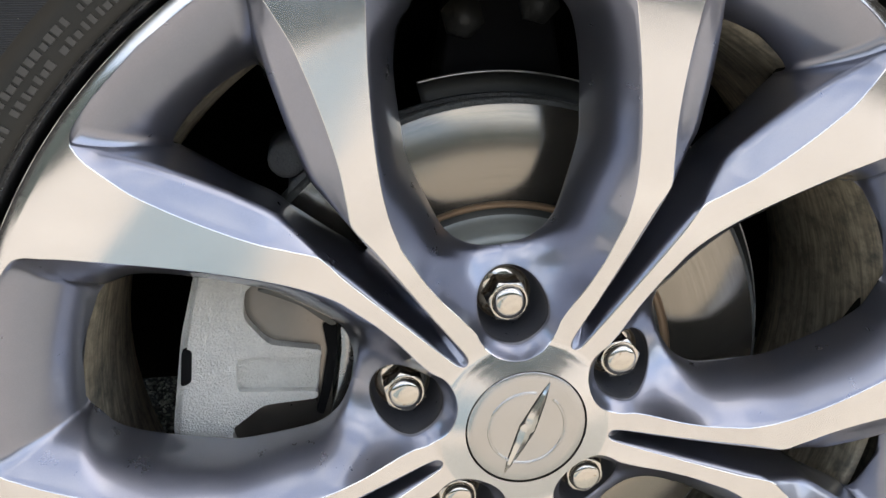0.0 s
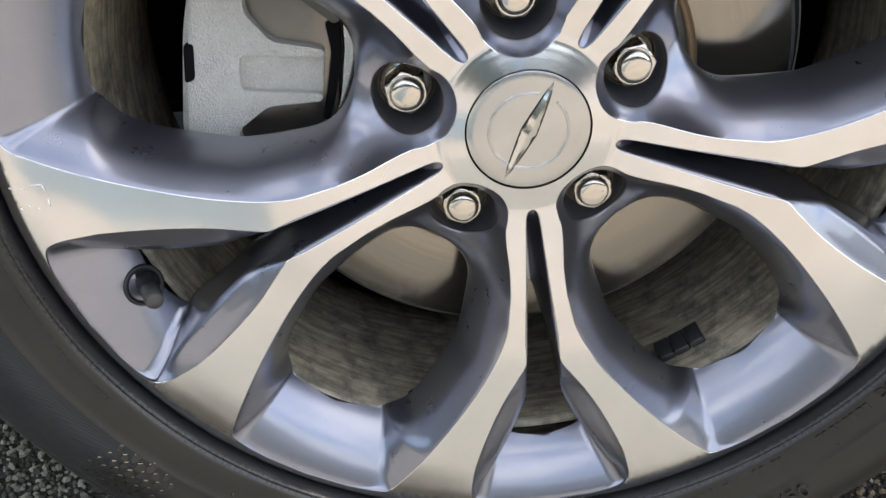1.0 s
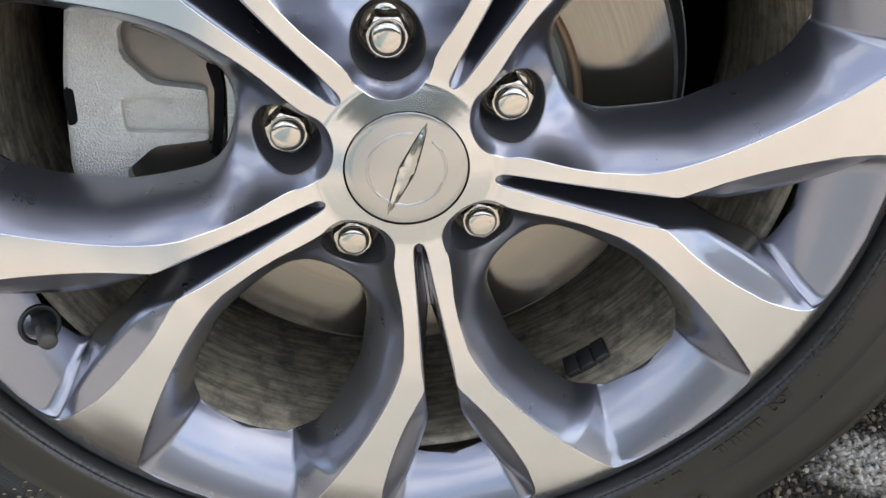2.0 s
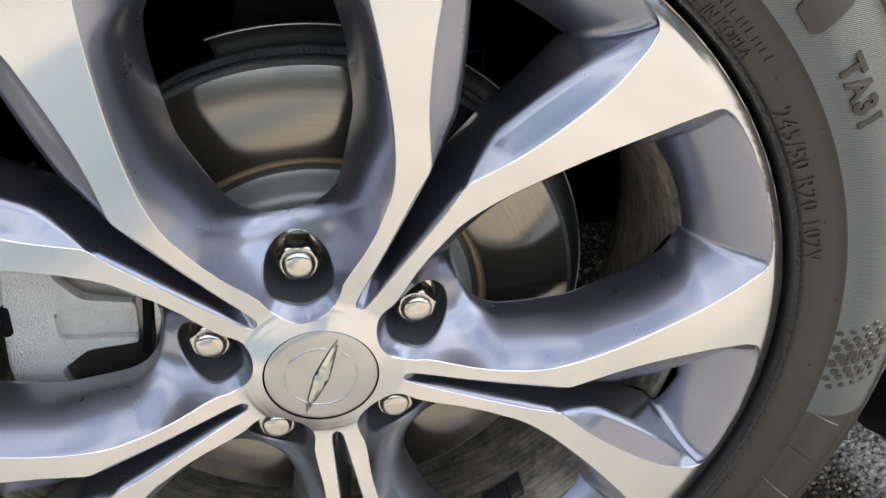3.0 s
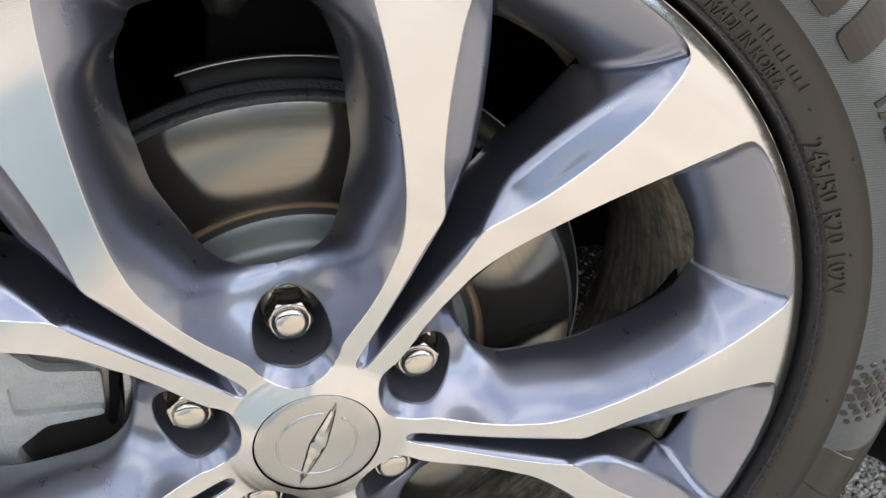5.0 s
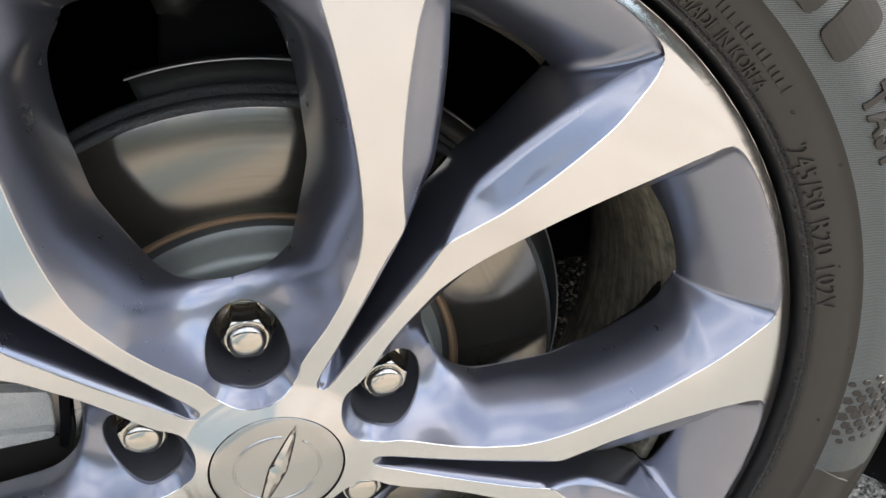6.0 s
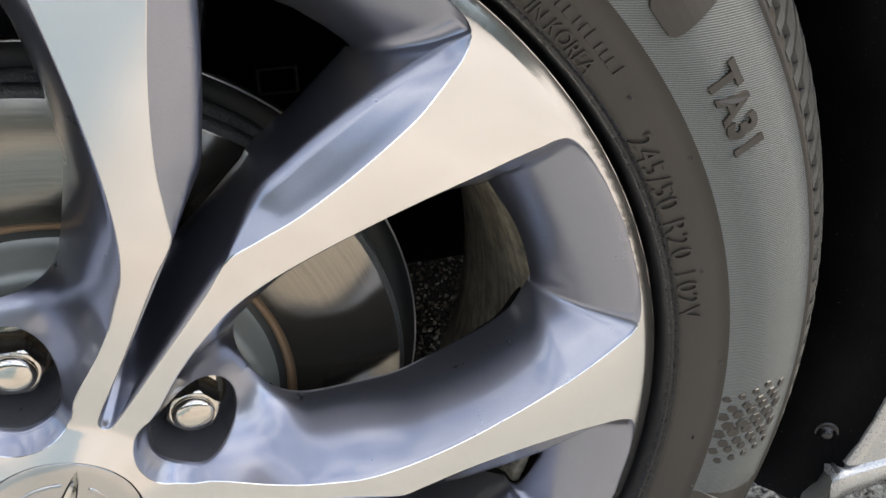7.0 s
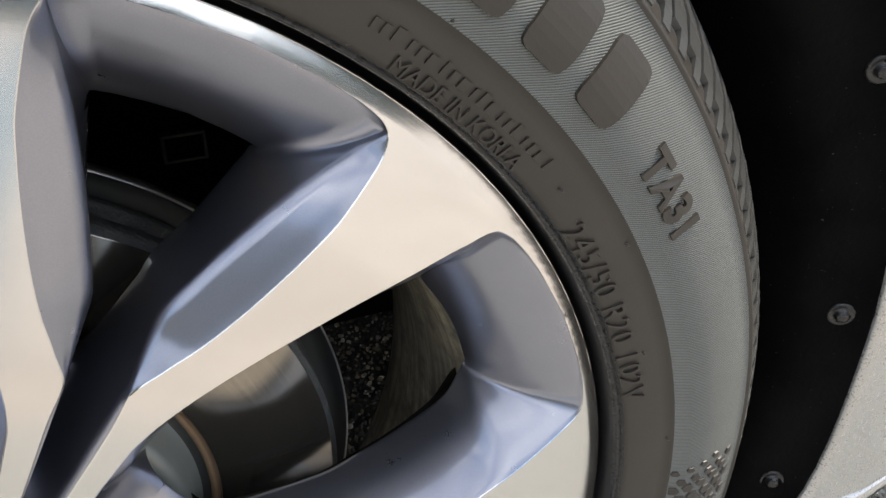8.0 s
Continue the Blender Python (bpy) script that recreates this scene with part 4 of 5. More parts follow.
def letters(text, size, r, a, outward, name="lettering", lift=0.0012, spacing=1.0, material=None, bold=0.0):
    """Raised letters on the sidewall, their middle at angle a; outward: the letters' tops point away from the axle."""
    cu = bpy.data.curves.new("text", "FONT")
    cu.body, cu.size, cu.extrude, cu.space_character, cu.align_x = text, size, 0.5, spacing, "CENTER"
    cu.resolution_u, cu.offset = 3, bold
    tmp = bpy.data.objects.new("text", cu)
    me = bpy.data.meshes.new_from_object(tmp)
    bm = bmesh.new()
    bm.from_mesh(me)
    bmesh.ops.remove_doubles(bm, verts=bm.verts, dist=1e-6)
    bmesh.ops.triangulate(bm, faces=bm.faces)
    bpy.data.objects.remove(tmp)
    bpy.data.meshes.remove(me)
    bpy.data.curves.remove(cu)
    for v in bm.verts:
        x, y, z = v.co
        top = y - size * 0.35
        rad = r + top if outward else r - top
        ang = radians(a) - x / r if outward else radians(a) + x / r
        yy = side_y(rad) + (-lift if z > 0 else 0.002)
        v.co = (rad * math.cos(ang), yy, rad * math.sin(ang))
    bmesh.ops.recalc_face_normals(bm, faces=bm.faces)
    return part(name, bm, material or M_LETTER, tyre, smooth=False)


def arc_plate(r0, r1, a0, a1, lift, name, mat=None, n=10, m=3, skew=0.0):
    """A thin raised patch that follows the sidewall; skew: degrees by which its outer end runs on round the axle."""
    bm = bmesh.new()
    mid, half = (a0 + a1) / 2, (a1 - a0) / 2

    def spot(j, k, y):
        u, v = 2 * j / m - 1, 2 * k / n - 1
        r = (r0 + r1) / 2 + (r1 - r0) / 2 * u * (1 if n < 2 else (1 - 0.10 * v**8))
        return bm.verts.new(on_wheel(r, mid + skew * (u + 1) / 2 + half * v * (1 if n < 2 else (1 - 0.10 * u**8)), side_y(r) + y))

    top = [[spot(j, k, -lift) for k in range(n + 1)] for j in range(m + 1)]
    low = [[spot(j, k, 0.001) for k in range(n + 1)] for j in range(m + 1)]
    for j in range(m):
        for k in range(n):
            bm.faces.new((top[j][k], top[j][k + 1], top[j + 1][k + 1], top[j + 1][k]))
    for k in range(n):
        bm.faces.new((top[0][k], low[0][k], low[0][k + 1], top[0][k + 1]))
        bm.faces.new((top[m][k], top[m][k + 1], low[m][k + 1], low[m][k]))
    for j in range(m):
        bm.faces.new((top[j][0], top[j + 1][0], low[j + 1][0], low[j][0]))
        bm.faces.new((top[j][n], low[j][n], low[j + 1][n], top[j + 1][n]))
    bmesh.ops.recalc_face_normals(bm, faces=bm.faces)
    return part(name, bm, mat or M_LETTER, tyre, smooth=False)


letters("TA31", 0.0172, 0.3172, 30.9, True, "model_letters", 0.0012, 1.10, M_SIDE, 0.0007)
letters("245/50 R20 102V", 0.0125, 0.2824, 22.7, True, "size_letters", 0.0012, 1.16, M_SIDE)
letters("MADE IN KOREA", 0.0078, 0.2812, 46.2, True, "origin_letters", 0.0011, 1.0, M_SIDE)
letters("TUBELESS", 0.0128, 0.2830, -179.3, True, "type_letters", 0.0013, 1.42, M_LETTER)
letters("DOT", 0.0088, 0.2822, -36.4, False, "code_letters", 0.0011, 1.0, M_SIDE)
letters("245/50", 0.0150, 0.3095, -56.4, False, "size_letters", 0.0016, 1.1, M_SIDE)
# writing that is a name, an address or a serial: plain bars
for i in range(19):
    arc_plate(0.2862, 0.2898 if i % 4 else 0.2908, 38.6 + 0.87 * i, 38.6 + 0.87 * i + (0.36, 0.62, 0.52)[i % 3], 0.0008, "address_bar", M_SIDE, 1)
def bar_line(name, r0, r1, a0, a1, step, lift, mat, seed):
    """A line of small raised bars, of uneven width, in place of writing."""
    pick = random.Random(seed)
    a = a0
    while a < a1:
        wide = step * pick.uniform(0.45, 0.8)
        if pick.random() > 0.12:
            arc_plate(r0, r1 - (r1 - r0) * pick.choice((0.0, 0.0, 0.22)), a, a + wide, lift, name, mat, 1, 1)
        a += step


bar_line("serial_bar", 0.2815, 0.2870, -47.6, -39.6, 1.0, 0.0008, M_SIDE, 2)
bar_line("serial_bar", 0.2786, 0.2812, -29.0, -22.8, 0.75, 0.0007, M_SIDE, 8)
bar_line("serial_bar", 0.2815, 0.2865, -56.8, -52.4, 0.9, 0.0009, M_SIDE, 3)
bar_line("notice_bar", 0.2822, 0.2862, -72.5, -61.0, 0.95, 0.0006, M_SIDE, 4)
bar_line("notice_bar", 0.2830, 0.2868, -84.5, -74.0, 0.8, 0.0006, M_SIDE, 5)
for line in range(4):
    bar_line("notice_bar", 0.2818 + 0.0022 * line, 0.2831 + 0.0022 * line, -100.5 + 1.5 * (line % 2), -86.0, 0.42, 0.0004, M_LETTER, 6 + line)
for line in range(2):
    bar_line("notice_bar", 0.2822 + 0.0062 * line, 0.2858 + 0.0062 * line, 127.5, 152.0, 0.85, 0.0008, M_LETTER, 12 + line)
bar_line("notice_bar", 0.2816, 0.2824, -169.2, -157.0, 0.82, 0.0007, M_SIDE, 20)
bar_line("notice_bar", 0.2826, 0.2850, -156.8, -148.0, 1.1, 0.0006, M_SIDE, 21)
# the large product name: broad plain shapes in its place
for a in (38.2, 43.4, 48.6, 53.8, 59.0):
    arc_plate(0.3075, 0.3335, a + 0.5, a + 4.1, 0.0014, "name_bar", M_SIDE, 10, 8)
# fine mould lines, two pale ones and a dark one between them
for a, mat in ((-9.4, M_EDGE_LINE), (-15.2, M_GAP), (-21.2, M_EDGE_LINE)):
    arc_plate(0.2985, 0.3250, a, a + 0.11, 0.0006, "mould_line", mat, 1, 6, -2.1)


def moulded(a_mid, flip):
    """The honeycomb of small raised cells on the band."""
    rnd = random.Random(4)
    for i in range(9):
        for j in range(6):
            r = 0.3015 + 0.0068 * j + (0.0034 if i % 2 else 0)
            a = a_mid + flip * (i - 4) * 1.08 + flip * j * 0.35
            size = 1.0 - 0.55 * abs(i - 4.6) / 4.6
            if r > 0.335 or (i in (0, 8) and rnd.random() < 0.4):
                continue
            bm = bmesh.new()
            hexa = [(0.0040 * size * math.cos(radians(60 * k)), 0.0036 * size * math.sin(radians(60 * k))) for k in range(6)]
            up = [bm.verts.new(on_wheel(r + p * 0.8, a + math.degrees(q * 0.8 / r), side_y(r + p) - 0.0007)) for p, q in hexa]
            dn = [bm.verts.new(on_wheel(r + p, a + math.degrees(q / r), side_y(r + p) + 0.0005)) for p, q in hexa]
            bm.faces.new(up)
            for k in range(6):
                bm.faces.new((up[k], dn[k], dn[(k + 1) % 6], up[(k + 1) % 6]))
            bmesh.ops.recalc_face_normals(bm, faces=bm.faces)
            part("cell", bm, M_SIDE, tyre, smooth=False)


moulded(-2.3, 1)
moulded(-138.0, -1)
rnd = random.Random(9)
for r, a in ((0.3005, 51.0), (0.2960, 29.0), (0.2963, 6.6), (0.2890, 17.5), (0.2865, 36.5), (0.2850, 26.5), (0.2905, -3.0), (0.2900, -18.0), (0.2990, -33.0), (0.2880, -31.0), (0.2950, -46.0), (0.2920, -128.0), (0.2985, -146.0), (0.2890, -118.0), (0.3000, -62.0), (0.2900, 150.0)):
    p = Vector(on_wheel(r, a, side_y(r)))
    part("vent_spew", along(p + Vector((0, 0.0005, 0)), p + Vector((rnd.uniform(-0.4, 0.4), -1, rnd.uniform(-0.4, 0.4))) * 0.004, [(0, 0.0008), (0.0008, 0.0006), (rnd.uniform(0.0012, 0.0032), 0.0004)], 8), M_SIDE, tyre)


# ---- brake ----
brake_rotor = thing("brake_rotor", "turned iron brake disc with a rusted ring round its hat", "brake disc", WHEEL_M)
part("friction_face", lathe([(0.1070, 0.0722), (0.1075, 0.0720), (0.1618, 0.0720), (0.1622, 0.0723)], 200), M_ROTOR, brake_rotor, "brown-grey turned friction face")
part("outer_edge", lathe([(0.1622, 0.0723), (0.1626, 0.0732), (0.1642, 0.0734), (0.1650, 0.0742), (0.1650, 0.0825), (0.157, 0.083), (0.157, 0.092), (0.1650, 0.0925), (0.1650, 0.100), (0.11, 0.100)], 160), M_CORRODED, brake_rotor, "dark corroded outer edge")
part("rust_ring", lathe([(0.1028, 0.0744), (0.1034, 0.0732), (0.1050, 0.0729), (0.1056, 0.0733), (0.1062, 0.0727), (0.1076, 0.0719)], 160), M_RUST, brake_rotor, "rust-brown ring")
part("hat", lathe([(0.0990, 0.0743), (0.0985, 0.0740), (0.0950, 0.0700), (0.0935, 0.0600), (0.0915, 0.0570), (0.0880, 0.0560), (0.03, 0.0555)], 160), M_HAT, brake_rotor, "grey coated hat")

part("hat_ring", lathe([(0.1030, 0.0743), (0.1020, 0.0746), (0.0988, 0.0744)], 160), M_SHIELD, brake_rotor, "dark grey ring round the hat")

dust_shield = thing("dust_shield", "pressed steel dust shield behind the brake disc", "dust shield", WHEEL_M)
part("plate", lathe([(0.100, 0.104), (0.168, 0.104), (0.1755, 0.1035), (0.1766, 0.0962), (0.1772, 0.0962), (0.1768, 0.105), (0.168, 0.106), (0.100, 0.106)], 120, -82, 99.5, close=True), M_SHIELD, dust_shield)

# a paler ring paints the light along the shield's edge
part("edge", lathe([(0.1765, 0.0963), (0.1768, 0.0957), (0.1773, 0.0957), (0.1776, 0.0966)], 120, -82, 99.5), M_LIT_EDGE, dust_shield, "bright ring for the light on the shield's edge")

brake_caliper = thing("brake_caliper", "silver zinc-plated cast brake caliper over the disc", "brake caliper", pose(0, 0, HUB))
REAR = [(-0.120, 0.096), (-0.140, 0.104), (-0.158, 0.094), (-0.168, 0.075), (-0.1765, 0.040), (-0.1815, 0.012), (-0.185, -0.016), (-0.183, -0.046), (-0.170, -0.064), (-0.150, -0.062), (-0.152, -0.035), (-0.158, -0.015), (-0.139, -0.0005), (-0.1085, 0.0015)]
FRONT = [(-0.1055, 0.031), (-0.134, 0.036), (-0.1465, 0.052), (-0.145, 0.068), (-0.128, 0.078)]
body = slab(rounded(REAR + FRONT, 0.006, 4), 0.0596, 0.075, 0.0012, 2)
# the finger's shallow pocket is open towards the disc's middle
part("body", body, M_CALIPER, brake_caliper, "rough silver casting")
part("finger_face", slab(rounded(REAR + [(-0.1083, 0.0060), (-0.1530, 0.0088), (-0.1515, 0.0292), (-0.1058, 0.0266)] + FRONT, 0.0045, 5), 0.0548, 0.0640, 0.0024, 4), M_CALIPER, brake_caliper, "rough silver casting with a shallow pocket")
part("bridge", slab(rounded([(-0.166, 0.095), (-0.181, 0.040), (-0.190, -0.016), (-0.186, -0.062), (-0.172, -0.066), (-0.172, 0.0), (-0.158, 0.098)], 0.008), 0.062, 0.118, 0.004, 2), M_CALIPER, brake_caliper)
part("pad_plate", slab(rounded([(-0.150, 0.075), (-0.118, 0.082), (-0.0985, 0.046), (-0.1005, -0.005), (-0.112, -0.052), (-0.160, -0.05), (-0.163, 0.0)], 0.006), 0.0620, 0.0675, 0.001, 2), M_PAD, brake_caliper, "bare metal pad backing plate")
part("pad", slab(rounded([(-0.150, 0.070), (-0.118, 0.077), (-0.1005, 0.044), (-0.1025, -0.004), (-0.114, -0.048), (-0.160, -0.046)], 0.006), 0.0675, 0.0718, 0.0008, 1), M_UNDER, brake_caliper, "black friction pad")
part("bracket", slab(rounded([(-0.0945, 0.050), (-0.0885, 0.048), (-0.0870, 0.030), (-0.0915, 0.0), (-0.0985, -0.020), (-0.1045, -0.018), (-0.098, 0.004), (-0.0945, 0.030)], 0.003), 0.056, 0.071, 0.0025, 3), M_PIN, brake_caliper, "smooth bright bracket edge")
part("clip", slab(rounded([(-0.1045, 0.044), (-0.0965, 0.046), (-0.0965, 0.030), (-0.1010, 0.004), (-0.1060, -0.012), (-0.1100, -0.010), (-0.1060, 0.006), (-0.1020, 0.028)], 0.002), 0.060, 0.066, 0.001, 2), M_UNDER, brake_caliper, "black pad clip")
part("pad_spring", slab(rounded([(-0.1396, 0.0676), (-0.1269, 0.0690), (-0.1151, 0.0650), (-0.0939, 0.0477), (-0.0993, 0.0440), (-0.1155, 0.0573), (-0.1302, 0.0640)], 0.003), 0.0560, 0.0600, 0.0008, 2), M_SHIELD, brake_caliper, "dark grey steel pad spring")
part("window", slab(rounded([(-0.1800, 0.036), (-0.1745, 0.036), (-0.1765, 0.016), (-0.1825, 0.014)], 0.003), 0.0545, 0.058, 0.0006, 1), M_UNDER, brake_caliper, "black inspection gap")

for x, z, r in ((-0.1195, 0.1325, 0.0105), (-0.1085, 0.1135, 0.0115)):
    part("guide_boss", along((x, 0.118, z), (x, 0.076, z), [(0, r), (0.034, r), (0.0365, r * 0.95), (0.038, r * 0.82), (0.0382, r * 0.5)], 24), M_CASTING, brake_caliper, "dull grey guide boss")

# ---- suspension, dim behind the disc ----
knuckle = thing("steering_knuckle", "dark cast steering knuckle and strut in the wheel well", "suspension", pose(0, 0, HUB))
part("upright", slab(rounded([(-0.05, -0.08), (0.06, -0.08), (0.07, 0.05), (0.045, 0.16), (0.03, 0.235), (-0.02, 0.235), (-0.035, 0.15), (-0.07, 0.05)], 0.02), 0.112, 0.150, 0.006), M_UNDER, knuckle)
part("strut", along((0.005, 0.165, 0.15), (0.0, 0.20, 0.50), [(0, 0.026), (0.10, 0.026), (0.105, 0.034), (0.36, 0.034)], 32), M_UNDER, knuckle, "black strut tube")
# added black block hides the ground where it is dark behind the disc
part("lower_arm", slab(rounded([(-0.185, -0.150), (-0.04, -0.130), (0.06, -0.150), (0.07, -0.262), (-0.06, -0.275), (-0.175, -0.262)], 0.03), 0.225, 0.262, 0.008), M_UNDER, knuckle, "black block added to keep the view behind the disc dark")
part("bolt", along((0.026, 0.112, 0.214), (0.026, 0.100, 0.215), [(0, 0.013), (0.003, 0.013), (0.004, 0.010), (0.012, 0.009)], 6), M_IRON, knuckle)
part("bolt", along((-0.018, 0.112, 0.206), (-0.018, 0.100, 0.207), [(0, 0.013), (0.003, 0.013), (0.004, 0.010), (0.012, 0.009)], 6), M_IRON, knuckle)

# ---- wheel well and body ----
def arch_k(a):
    """The opening's edge is flattened behind the tyre."""
    return pch(a, [-14, -10, -4, 3, 10, 25, 60], [0.930, 0.945, 0.962, 0.972, 0.985, 1.0, 1.0])


liner = thing("wheel_arch_liner", "black felted wheel arch liner behind the tyre", "wheel liner", pose(0, 0, HUB))
part("shell", lathe([(0.4270, -0.0090), (0.4225, -0.0030), (0.4130, 0.0030), (0.4030, 0.0080), (0.3965, 0.0160), (0.3945, 0.03), (0.3960, 0.06), (0.4000, 0.34)], 120, -17, 200), M_LINER, liner)
part("back", slab([(-0.43, -0.097), (0.43, -0.097), (0.43, 0.2), (0.30, 0.36), (0, 0.44), (-0.30, 0.36), (-0.43, 0.2)], 0.300, 0.310), M_LINER, liner)
for v in bpy.data.meshes["shell"].vertices:
    k = arch_k(math.degrees(math.atan2(v.co.z, v.co.x)))
    v.co.x, v.co.z = v.co.x * k, v.co.z * k
for x, z, sx, sz in ((0.1330, 0.0830, 0.028, 0.0022), (0.1330, 0.0655, 0.028, 0.0022), (0.1200, 0.0742, 0.0022, 0.020), (0.1460, 0.0742, 0.0022, 0.020)):
    part("clip_bar", box(x, 0.2960, z, sx, 0.006, sz, 0.0006), M_SHIELD, liner, "dull grey steel clip")
car = thing("car", "silver car body with a dark underside parked on asphalt", "car", pose(0, 0, HUB))


def fender():
    bm = bmesh.new()
    n = 90
    rings = []
    for r, y in ((0.4275, 0.000), (0.4262, -0.0080), (0.4275, -0.0110), (0.4340, -0.0120), (0.50, -0.0125), (0.66, -0.0130)):
        ring = []
        for k in range(n + 1):
            a = radians(-9.6 + 205 * k / n)
            k2 = r * arch_k(math.degrees(a)) if r < 0.45 else r
            x, z = k2 * math.cos(a), k2 * math.sin(a)
            ring.append(bm.verts.new((x, y, max(z, -0.0655))))
        rings.append(ring)
    for p, q in zip(rings, rings[1:]):
        for k in range(n):
            bm.faces.new((p[k], p[k + 1], q[k + 1], q[k]))
    bmesh.ops.recalc_face_normals(bm, faces=bm.faces)
    return bm


part("fender", fender(), M_BODY, car, "silver painted arch panel")


def sill():
    """The sill: a ledge that catches the light, a rounded front and a tucked-in lower edge."""
    bm = bmesh.new()
    rows = []
    for x in list(np.linspace(0.4195, 0.60, 26)) + [0.8, 1.2, 2.0, 3.2]:
        top = pch(x, [0.4195, 0.430, 0.474, 0.494, 0.56, 0.70, 3.2], [-0.1060, -0.1050, -0.1025, -0.0960, -0.082, -0.078, -0.070])
        low = pch(x, [0.4195, 0.444, 0.480, 0.498, 0.56, 0.70, 3.2], [-0.1385, -0.1350, -0.1215, -0.1105, -0.102, -0.110, -0.104])
        close = pch(x, [0.4195, 0.432, 0.450], [1.0, 1.06, 1.30])
        rows.append([bm.verts.new((x, y, low + (top - low) * f)) for y, f in ((0.0300, close), (0.0145, close), (0.0112, 0.99), (0.0098, 0.965), (0.0090, 0.92), (0.0082, 0.70), (0.0095, 0.38), (0.0135, 0.14), (0.0200, 0.0), (0.0900, -0.05))])
    for p, q in zip(rows, rows[1:]):
        for k in range(len(p) - 1):
            bm.faces.new((p[k], p[k + 1], q[k + 1], q[k]))
    bm.faces.new(rows[0])
    bmesh.ops.recalc_face_normals(bm, faces=bm.faces)
    return bm


def sill_lip():
    """The curled end of the sill under the liner."""
    bm = bmesh.new()
    inner = [(0.378, 0.070, -0.1040), (0.384, 0.055, -0.1130), (0.389, 0.040, -0.1222), (0.399, 0.0275, -0.1300), (0.4075, 0.0225, -0.1315), (0.4165, 0.0195, -0.1185), (0.4225, 0.0165, -0.1030)]
    outer = [(0.384, 0.070, -0.1150), (0.390, 0.055, -0.1245), (0.396, 0.040, -0.1340), (0.4035, 0.0230, -0.1415), (0.4110, 0.0140, -0.1415), (0.4195, 0.0095, -0.1270), (0.4233, 0.0125, -0.1042)]
    rows = []
    for p, q in zip(inner, outer):
        p, q = Vector(p), Vector(q)
        mid = (p + q) / 2 + Vector((-0.0012, -0.0022, 0))
        rows.append([bm.verts.new(v) for v in (p + Vector((0, 0.003, 0)), p, mid, q, q + Vector((0, 0.005, 0.001)))])
    for p, q in zip(rows, rows[1:]):
        for k in range(5):
            bm.faces.new((p[k], p[(k + 1) % 5], q[(k + 1) % 5], q[k]))
    bm.faces.new(rows[0])
    bm.faces.new(rows[-1][::-1])
    bmesh.ops.recalc_face_normals(bm, faces=bm.faces)
    return bm


sill_panel = part("sill", sill(), M_BODY, car, "silver sill below the arch")
part("lip", sill_lip(), M_LIP, sill_panel, "dull grey curled lip with a rusty stain")
part("side", slab(rounded([(0.60, -0.075), (4.0, -0.06), (4.12, 0.25), (4.02, 0.60), (0.75, 0.60), (0.20, 0.655), (-0.50, 0.56), (-0.86, 0.44), (-0.95, 0.25), (-0.90, -0.05), (-0.62, -0.05), (-0.60, 0.25), (-0.40, 0.50), (0.0, 0.64), (0.42, 0.50), (0.60, 0.25)], 0.015, 3), 0.0135, 0.06), M_BODY, car, "silver painted body side")
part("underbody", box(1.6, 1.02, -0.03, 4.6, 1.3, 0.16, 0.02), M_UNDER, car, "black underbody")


def body_section(x):
    """Across the car at x: points from the near sill over the top to the far sill, and the index of the roof's edge."""
    top = pch(x, [-0.97, -0.93, -0.80, -0.45, 0.05, 0.38, 0.95, 1.35, 2.1, 3.2, 3.75, 4.02, 4.16, 4.22], [0.20, 0.30, 0.42, 0.55, 0.645, 0.70, 1.14, 1.32, 1.39, 1.35, 1.24, 0.85, 0.45, 0.20])
    half = pch(x, [-0.97, -0.90, -0.70, -0.30, 0.3, 3.4, 4.0, 4.22], [0.62, 0.78, 0.88, 0.945, 0.955, 0.955, 0.93, 0.80])
    belt = min(top - 0.02, pch(x, [-0.97, -0.5, 0.4, 3.9, 4.22], [0.18, 0.50, 0.60, 0.66, 0.18]))
    sill, lean = -0.06, 0.27 * max(0.0, top - belt)
    near = [(half - 0.03, sill), (half, sill + 0.10), (half + 0.005, belt * 0.55), (half - 0.01, belt - 0.03), (half - 0.03, belt), (half - 0.05 - lean, top - 0.06 * min(1, max(0, top - belt) / 0.3)), (half * 0.62, top + 0.012), (half * 0.30, top + 0.022)]
    near = [(1.015 - y, max(sill, z)) for y, z in near]
    return near + [(1.015, top + 0.025)] + [(2.03 - y, z) for y, z in near[::-1]]


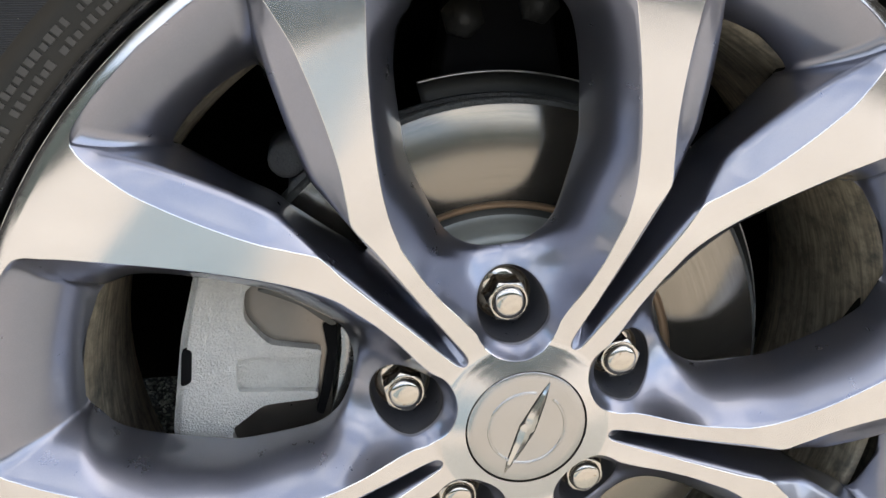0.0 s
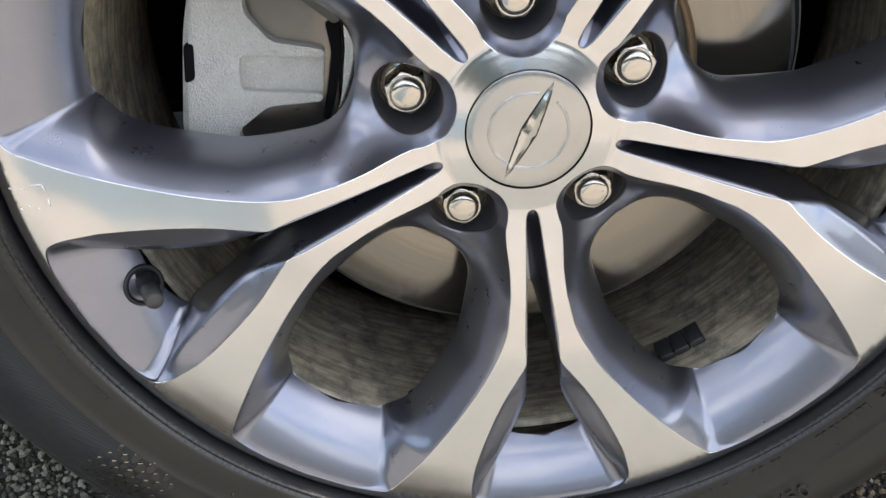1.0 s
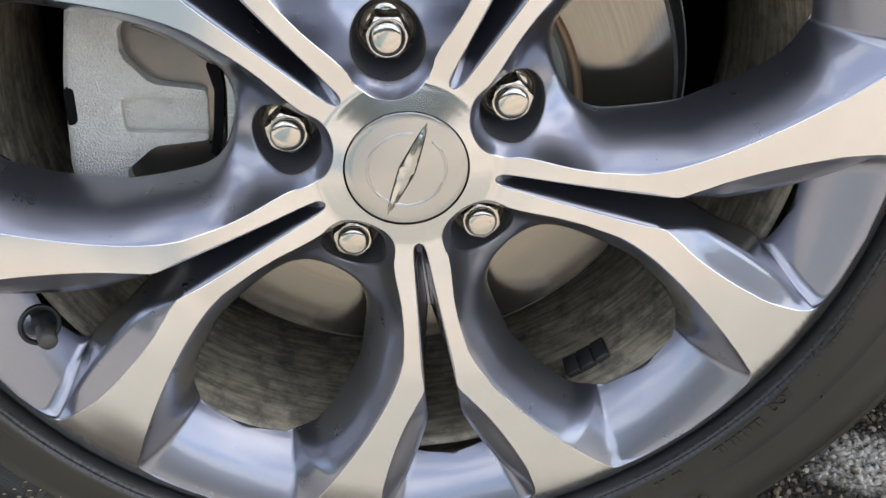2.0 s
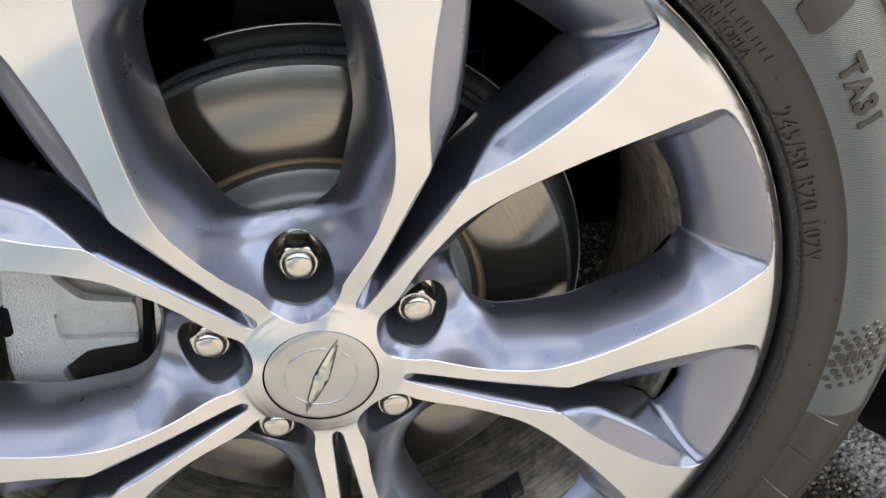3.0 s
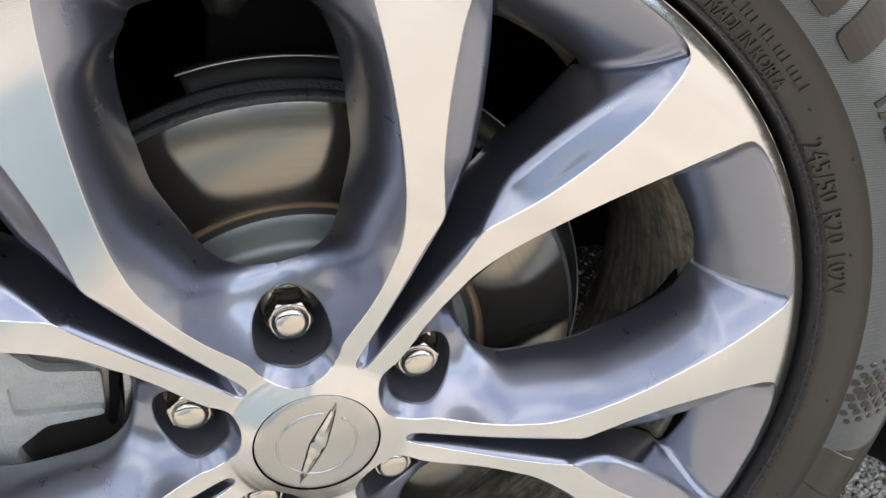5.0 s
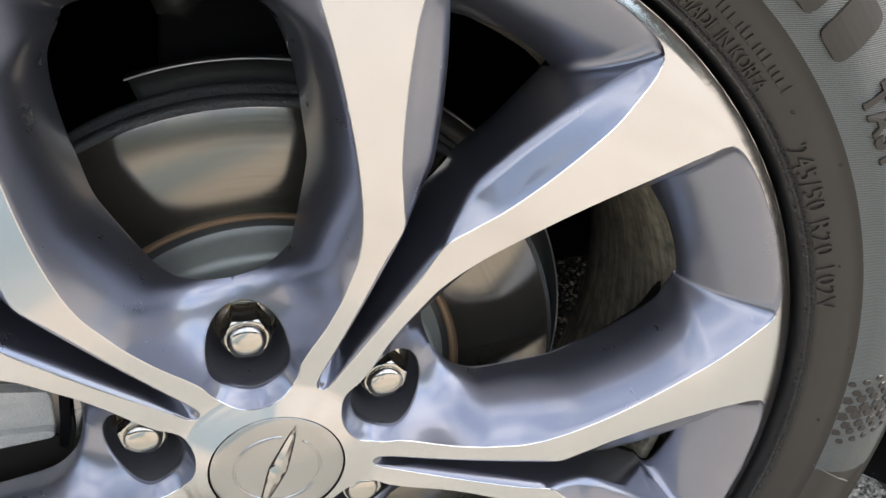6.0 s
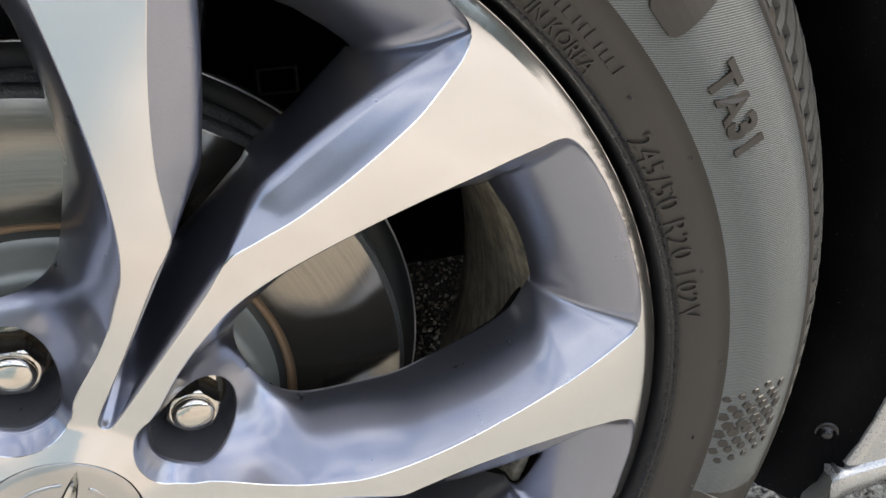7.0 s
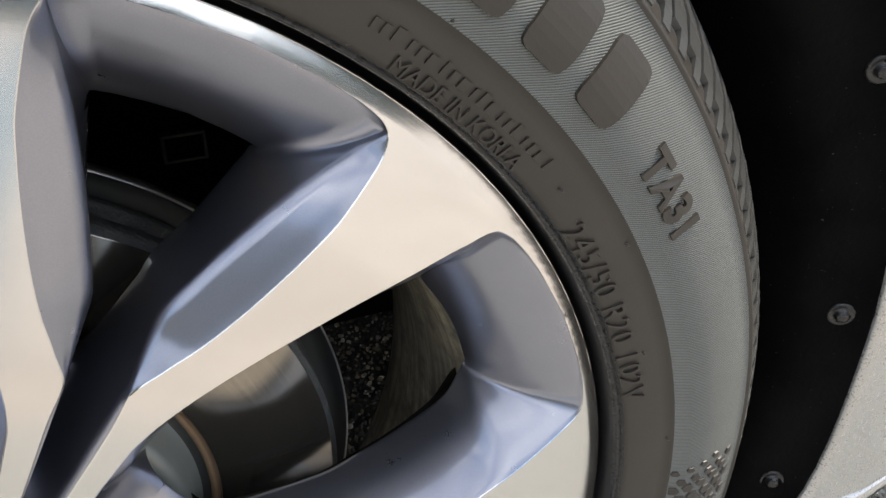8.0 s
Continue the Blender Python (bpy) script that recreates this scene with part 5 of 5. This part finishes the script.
def body_shell(glass):
    """The far parts of the car's body; glass: the windows alone, else the painted panels alone."""
    bm = bmesh.new()
    xs = sorted(set(np.round(np.concatenate([np.linspace(-0.97, 0.38, 24), np.linspace(0.38, 1.35, 16), np.linspace(1.35, 3.75, 24), np.linspace(3.75, 4.22, 12)]), 4)))
    rows = [[bm.verts.new((x, y, z)) for y, z in body_section(x)] for x in xs]
    n = len(rows[0])
    for x0, x1, p, q in zip(xs, xs[1:], rows, rows[1:]):
        xm = (x0 + x1) / 2
        for k in range(n - 1):
            c = (p[k].co + q[k + 1].co) / 2
            if math.hypot(c.x, c.z) < 0.72 and c.y < 0.40:
                continue
            side_pane = k in (4, n - 6) and 0.85 < xm < 3.72 and not any(abs(xm - post) < 0.05 for post in (1.55, 2.65))
            screen = 5 <= k <= n - 7 and (0.42 < xm < 1.22 or 3.80 < xm < 4.02)
            if (side_pane or screen) == glass:
                bm.faces.new((p[k], q[k], q[k + 1], p[k + 1]))
    if not glass:
        bm.faces.new(rows[0])
        bm.faces.new(rows[-1][::-1])
    bmesh.ops.delete(bm, geom=[v for v in bm.verts if not v.link_faces], context="VERTS")
    bmesh.ops.recalc_face_normals(bm, faces=bm.faces)
    return bm


part("body_shell", body_shell(False), M_BODY, car, "silver painted body shell")
part("glazing", body_shell(True), M_GLASS, car, "dark tinted windows")
for x, y, z in ((0.3908, 0.0032, -0.0510), (0.4038, 0.0017, 0.0593), (0.3788, -0.0035, 0.1880)):
    p = Vector((x, y, z))
    d = Vector((-0.5 * x / 0.4, -0.86, -0.5 * z / 0.4)).normalized()
    rivet = part("rivet", along(p - d * 0.004, p + d * 0.01, [(0, 0.0068), (0.0040, 0.0068), (0.0048, 0.0062), (0.0048, 0.0056), (0.0044, 0.0046), (0.0044, 0.0034), (0.0066, 0.0030), (0.0072, 0.0024), (0.0073, 0.0008)], 28), M_RIVET, liner, "black push rivet")

# the arch is a little larger than the circle about the axle, and set back from the tyre
for ob in list(liner.children) + list(car.children):
    if ob.name.split(".")[0] in ("shell", "rivet", "fender"):
        for v in ob.data.vertices:
            v.co = Vector((1.1 * v.co.x - 0.0108, 1.1 * v.co.y + 0.0243, max(1.1 * v.co.z - 0.0285, -0.1314 + min(0.0335, max(-0.0055, 0.671 * v.co.y)))))


# ---- loose aggregate of the asphalt, one sheet of small stones ----
def aggregate():
    rng = np.random.default_rng(3)
    base = np.array([(0, 0, 1), (0.9, 0, 0.35), (0.28, 0.85, 0.4), (-0.73, 0.53, 0.35), (-0.73, -0.53, 0.4), (0.28, -0.85, 0.35), (0.7, 0.55, -0.5), (-0.3, 0.8, -0.5), (-0.9, -0.1, -0.5), (-0.25, -0.85, -0.5), (0.7, -0.5, -0.5)])
    tris = [(0, 1, 2), (0, 2, 3), (0, 3, 4), (0, 4, 5), (0, 5, 1), (1, 6, 2), (2, 7, 3), (3, 8, 4), (4, 9, 5), (5, 10, 1), (6, 7, 2), (7, 8, 3), (8, 9, 4), (9, 10, 5), (10, 6, 1)]
    verts, faces = [], []
    for x0, x1, y0, y1, step, big in ((0.22, 0.95, 0.02, 0.40, 0.0052, 1.0), (-0.62, -0.26, 0.03, 0.34, 0.0056, 1.12), (-0.50, 0.60, 0.40, 0.92, 0.0062, 1.1), (-0.30, 0.24, 0.24, 0.40, 0.010, 1.5)):
        for gx in np.arange(x0, x1, step):
            for gy in np.arange(y0, y1, step):
                s = (0.0016 + 0.0022 * rng.random() ** 2) * big
                turn, c = rng.random() * 6.283, (gx + rng.normal() * step * 0.3, gy + rng.normal() * step * 0.3, s * (0.1 + 0.35 * rng.random()))
                p = base * (0.72 + 0.5 * rng.random((11, 1))) * (s * np.array((1.15, 0.85, 0.7 + 0.4 * rng.random())))
                co, si = math.cos(turn), math.sin(turn)
                n = len(verts)
                for a, b, z in p.tolist():
                    verts.append((c[0] + a * co - b * si, c[1] + a * si + b * co, max(c[2] + z, -0.001)))
                faces += [(n + i, n + j, n + k) for i, j, k in tris]
    me = bpy.data.meshes.new("aggregate")
    me.from_pydata(verts, [], faces)
    me.materials.append(M_STONES)
    return tagged(new("aggregate", me), "coarse grey and tan stones of the worn asphalt", "gravel", kind="stuff")


aggregate()
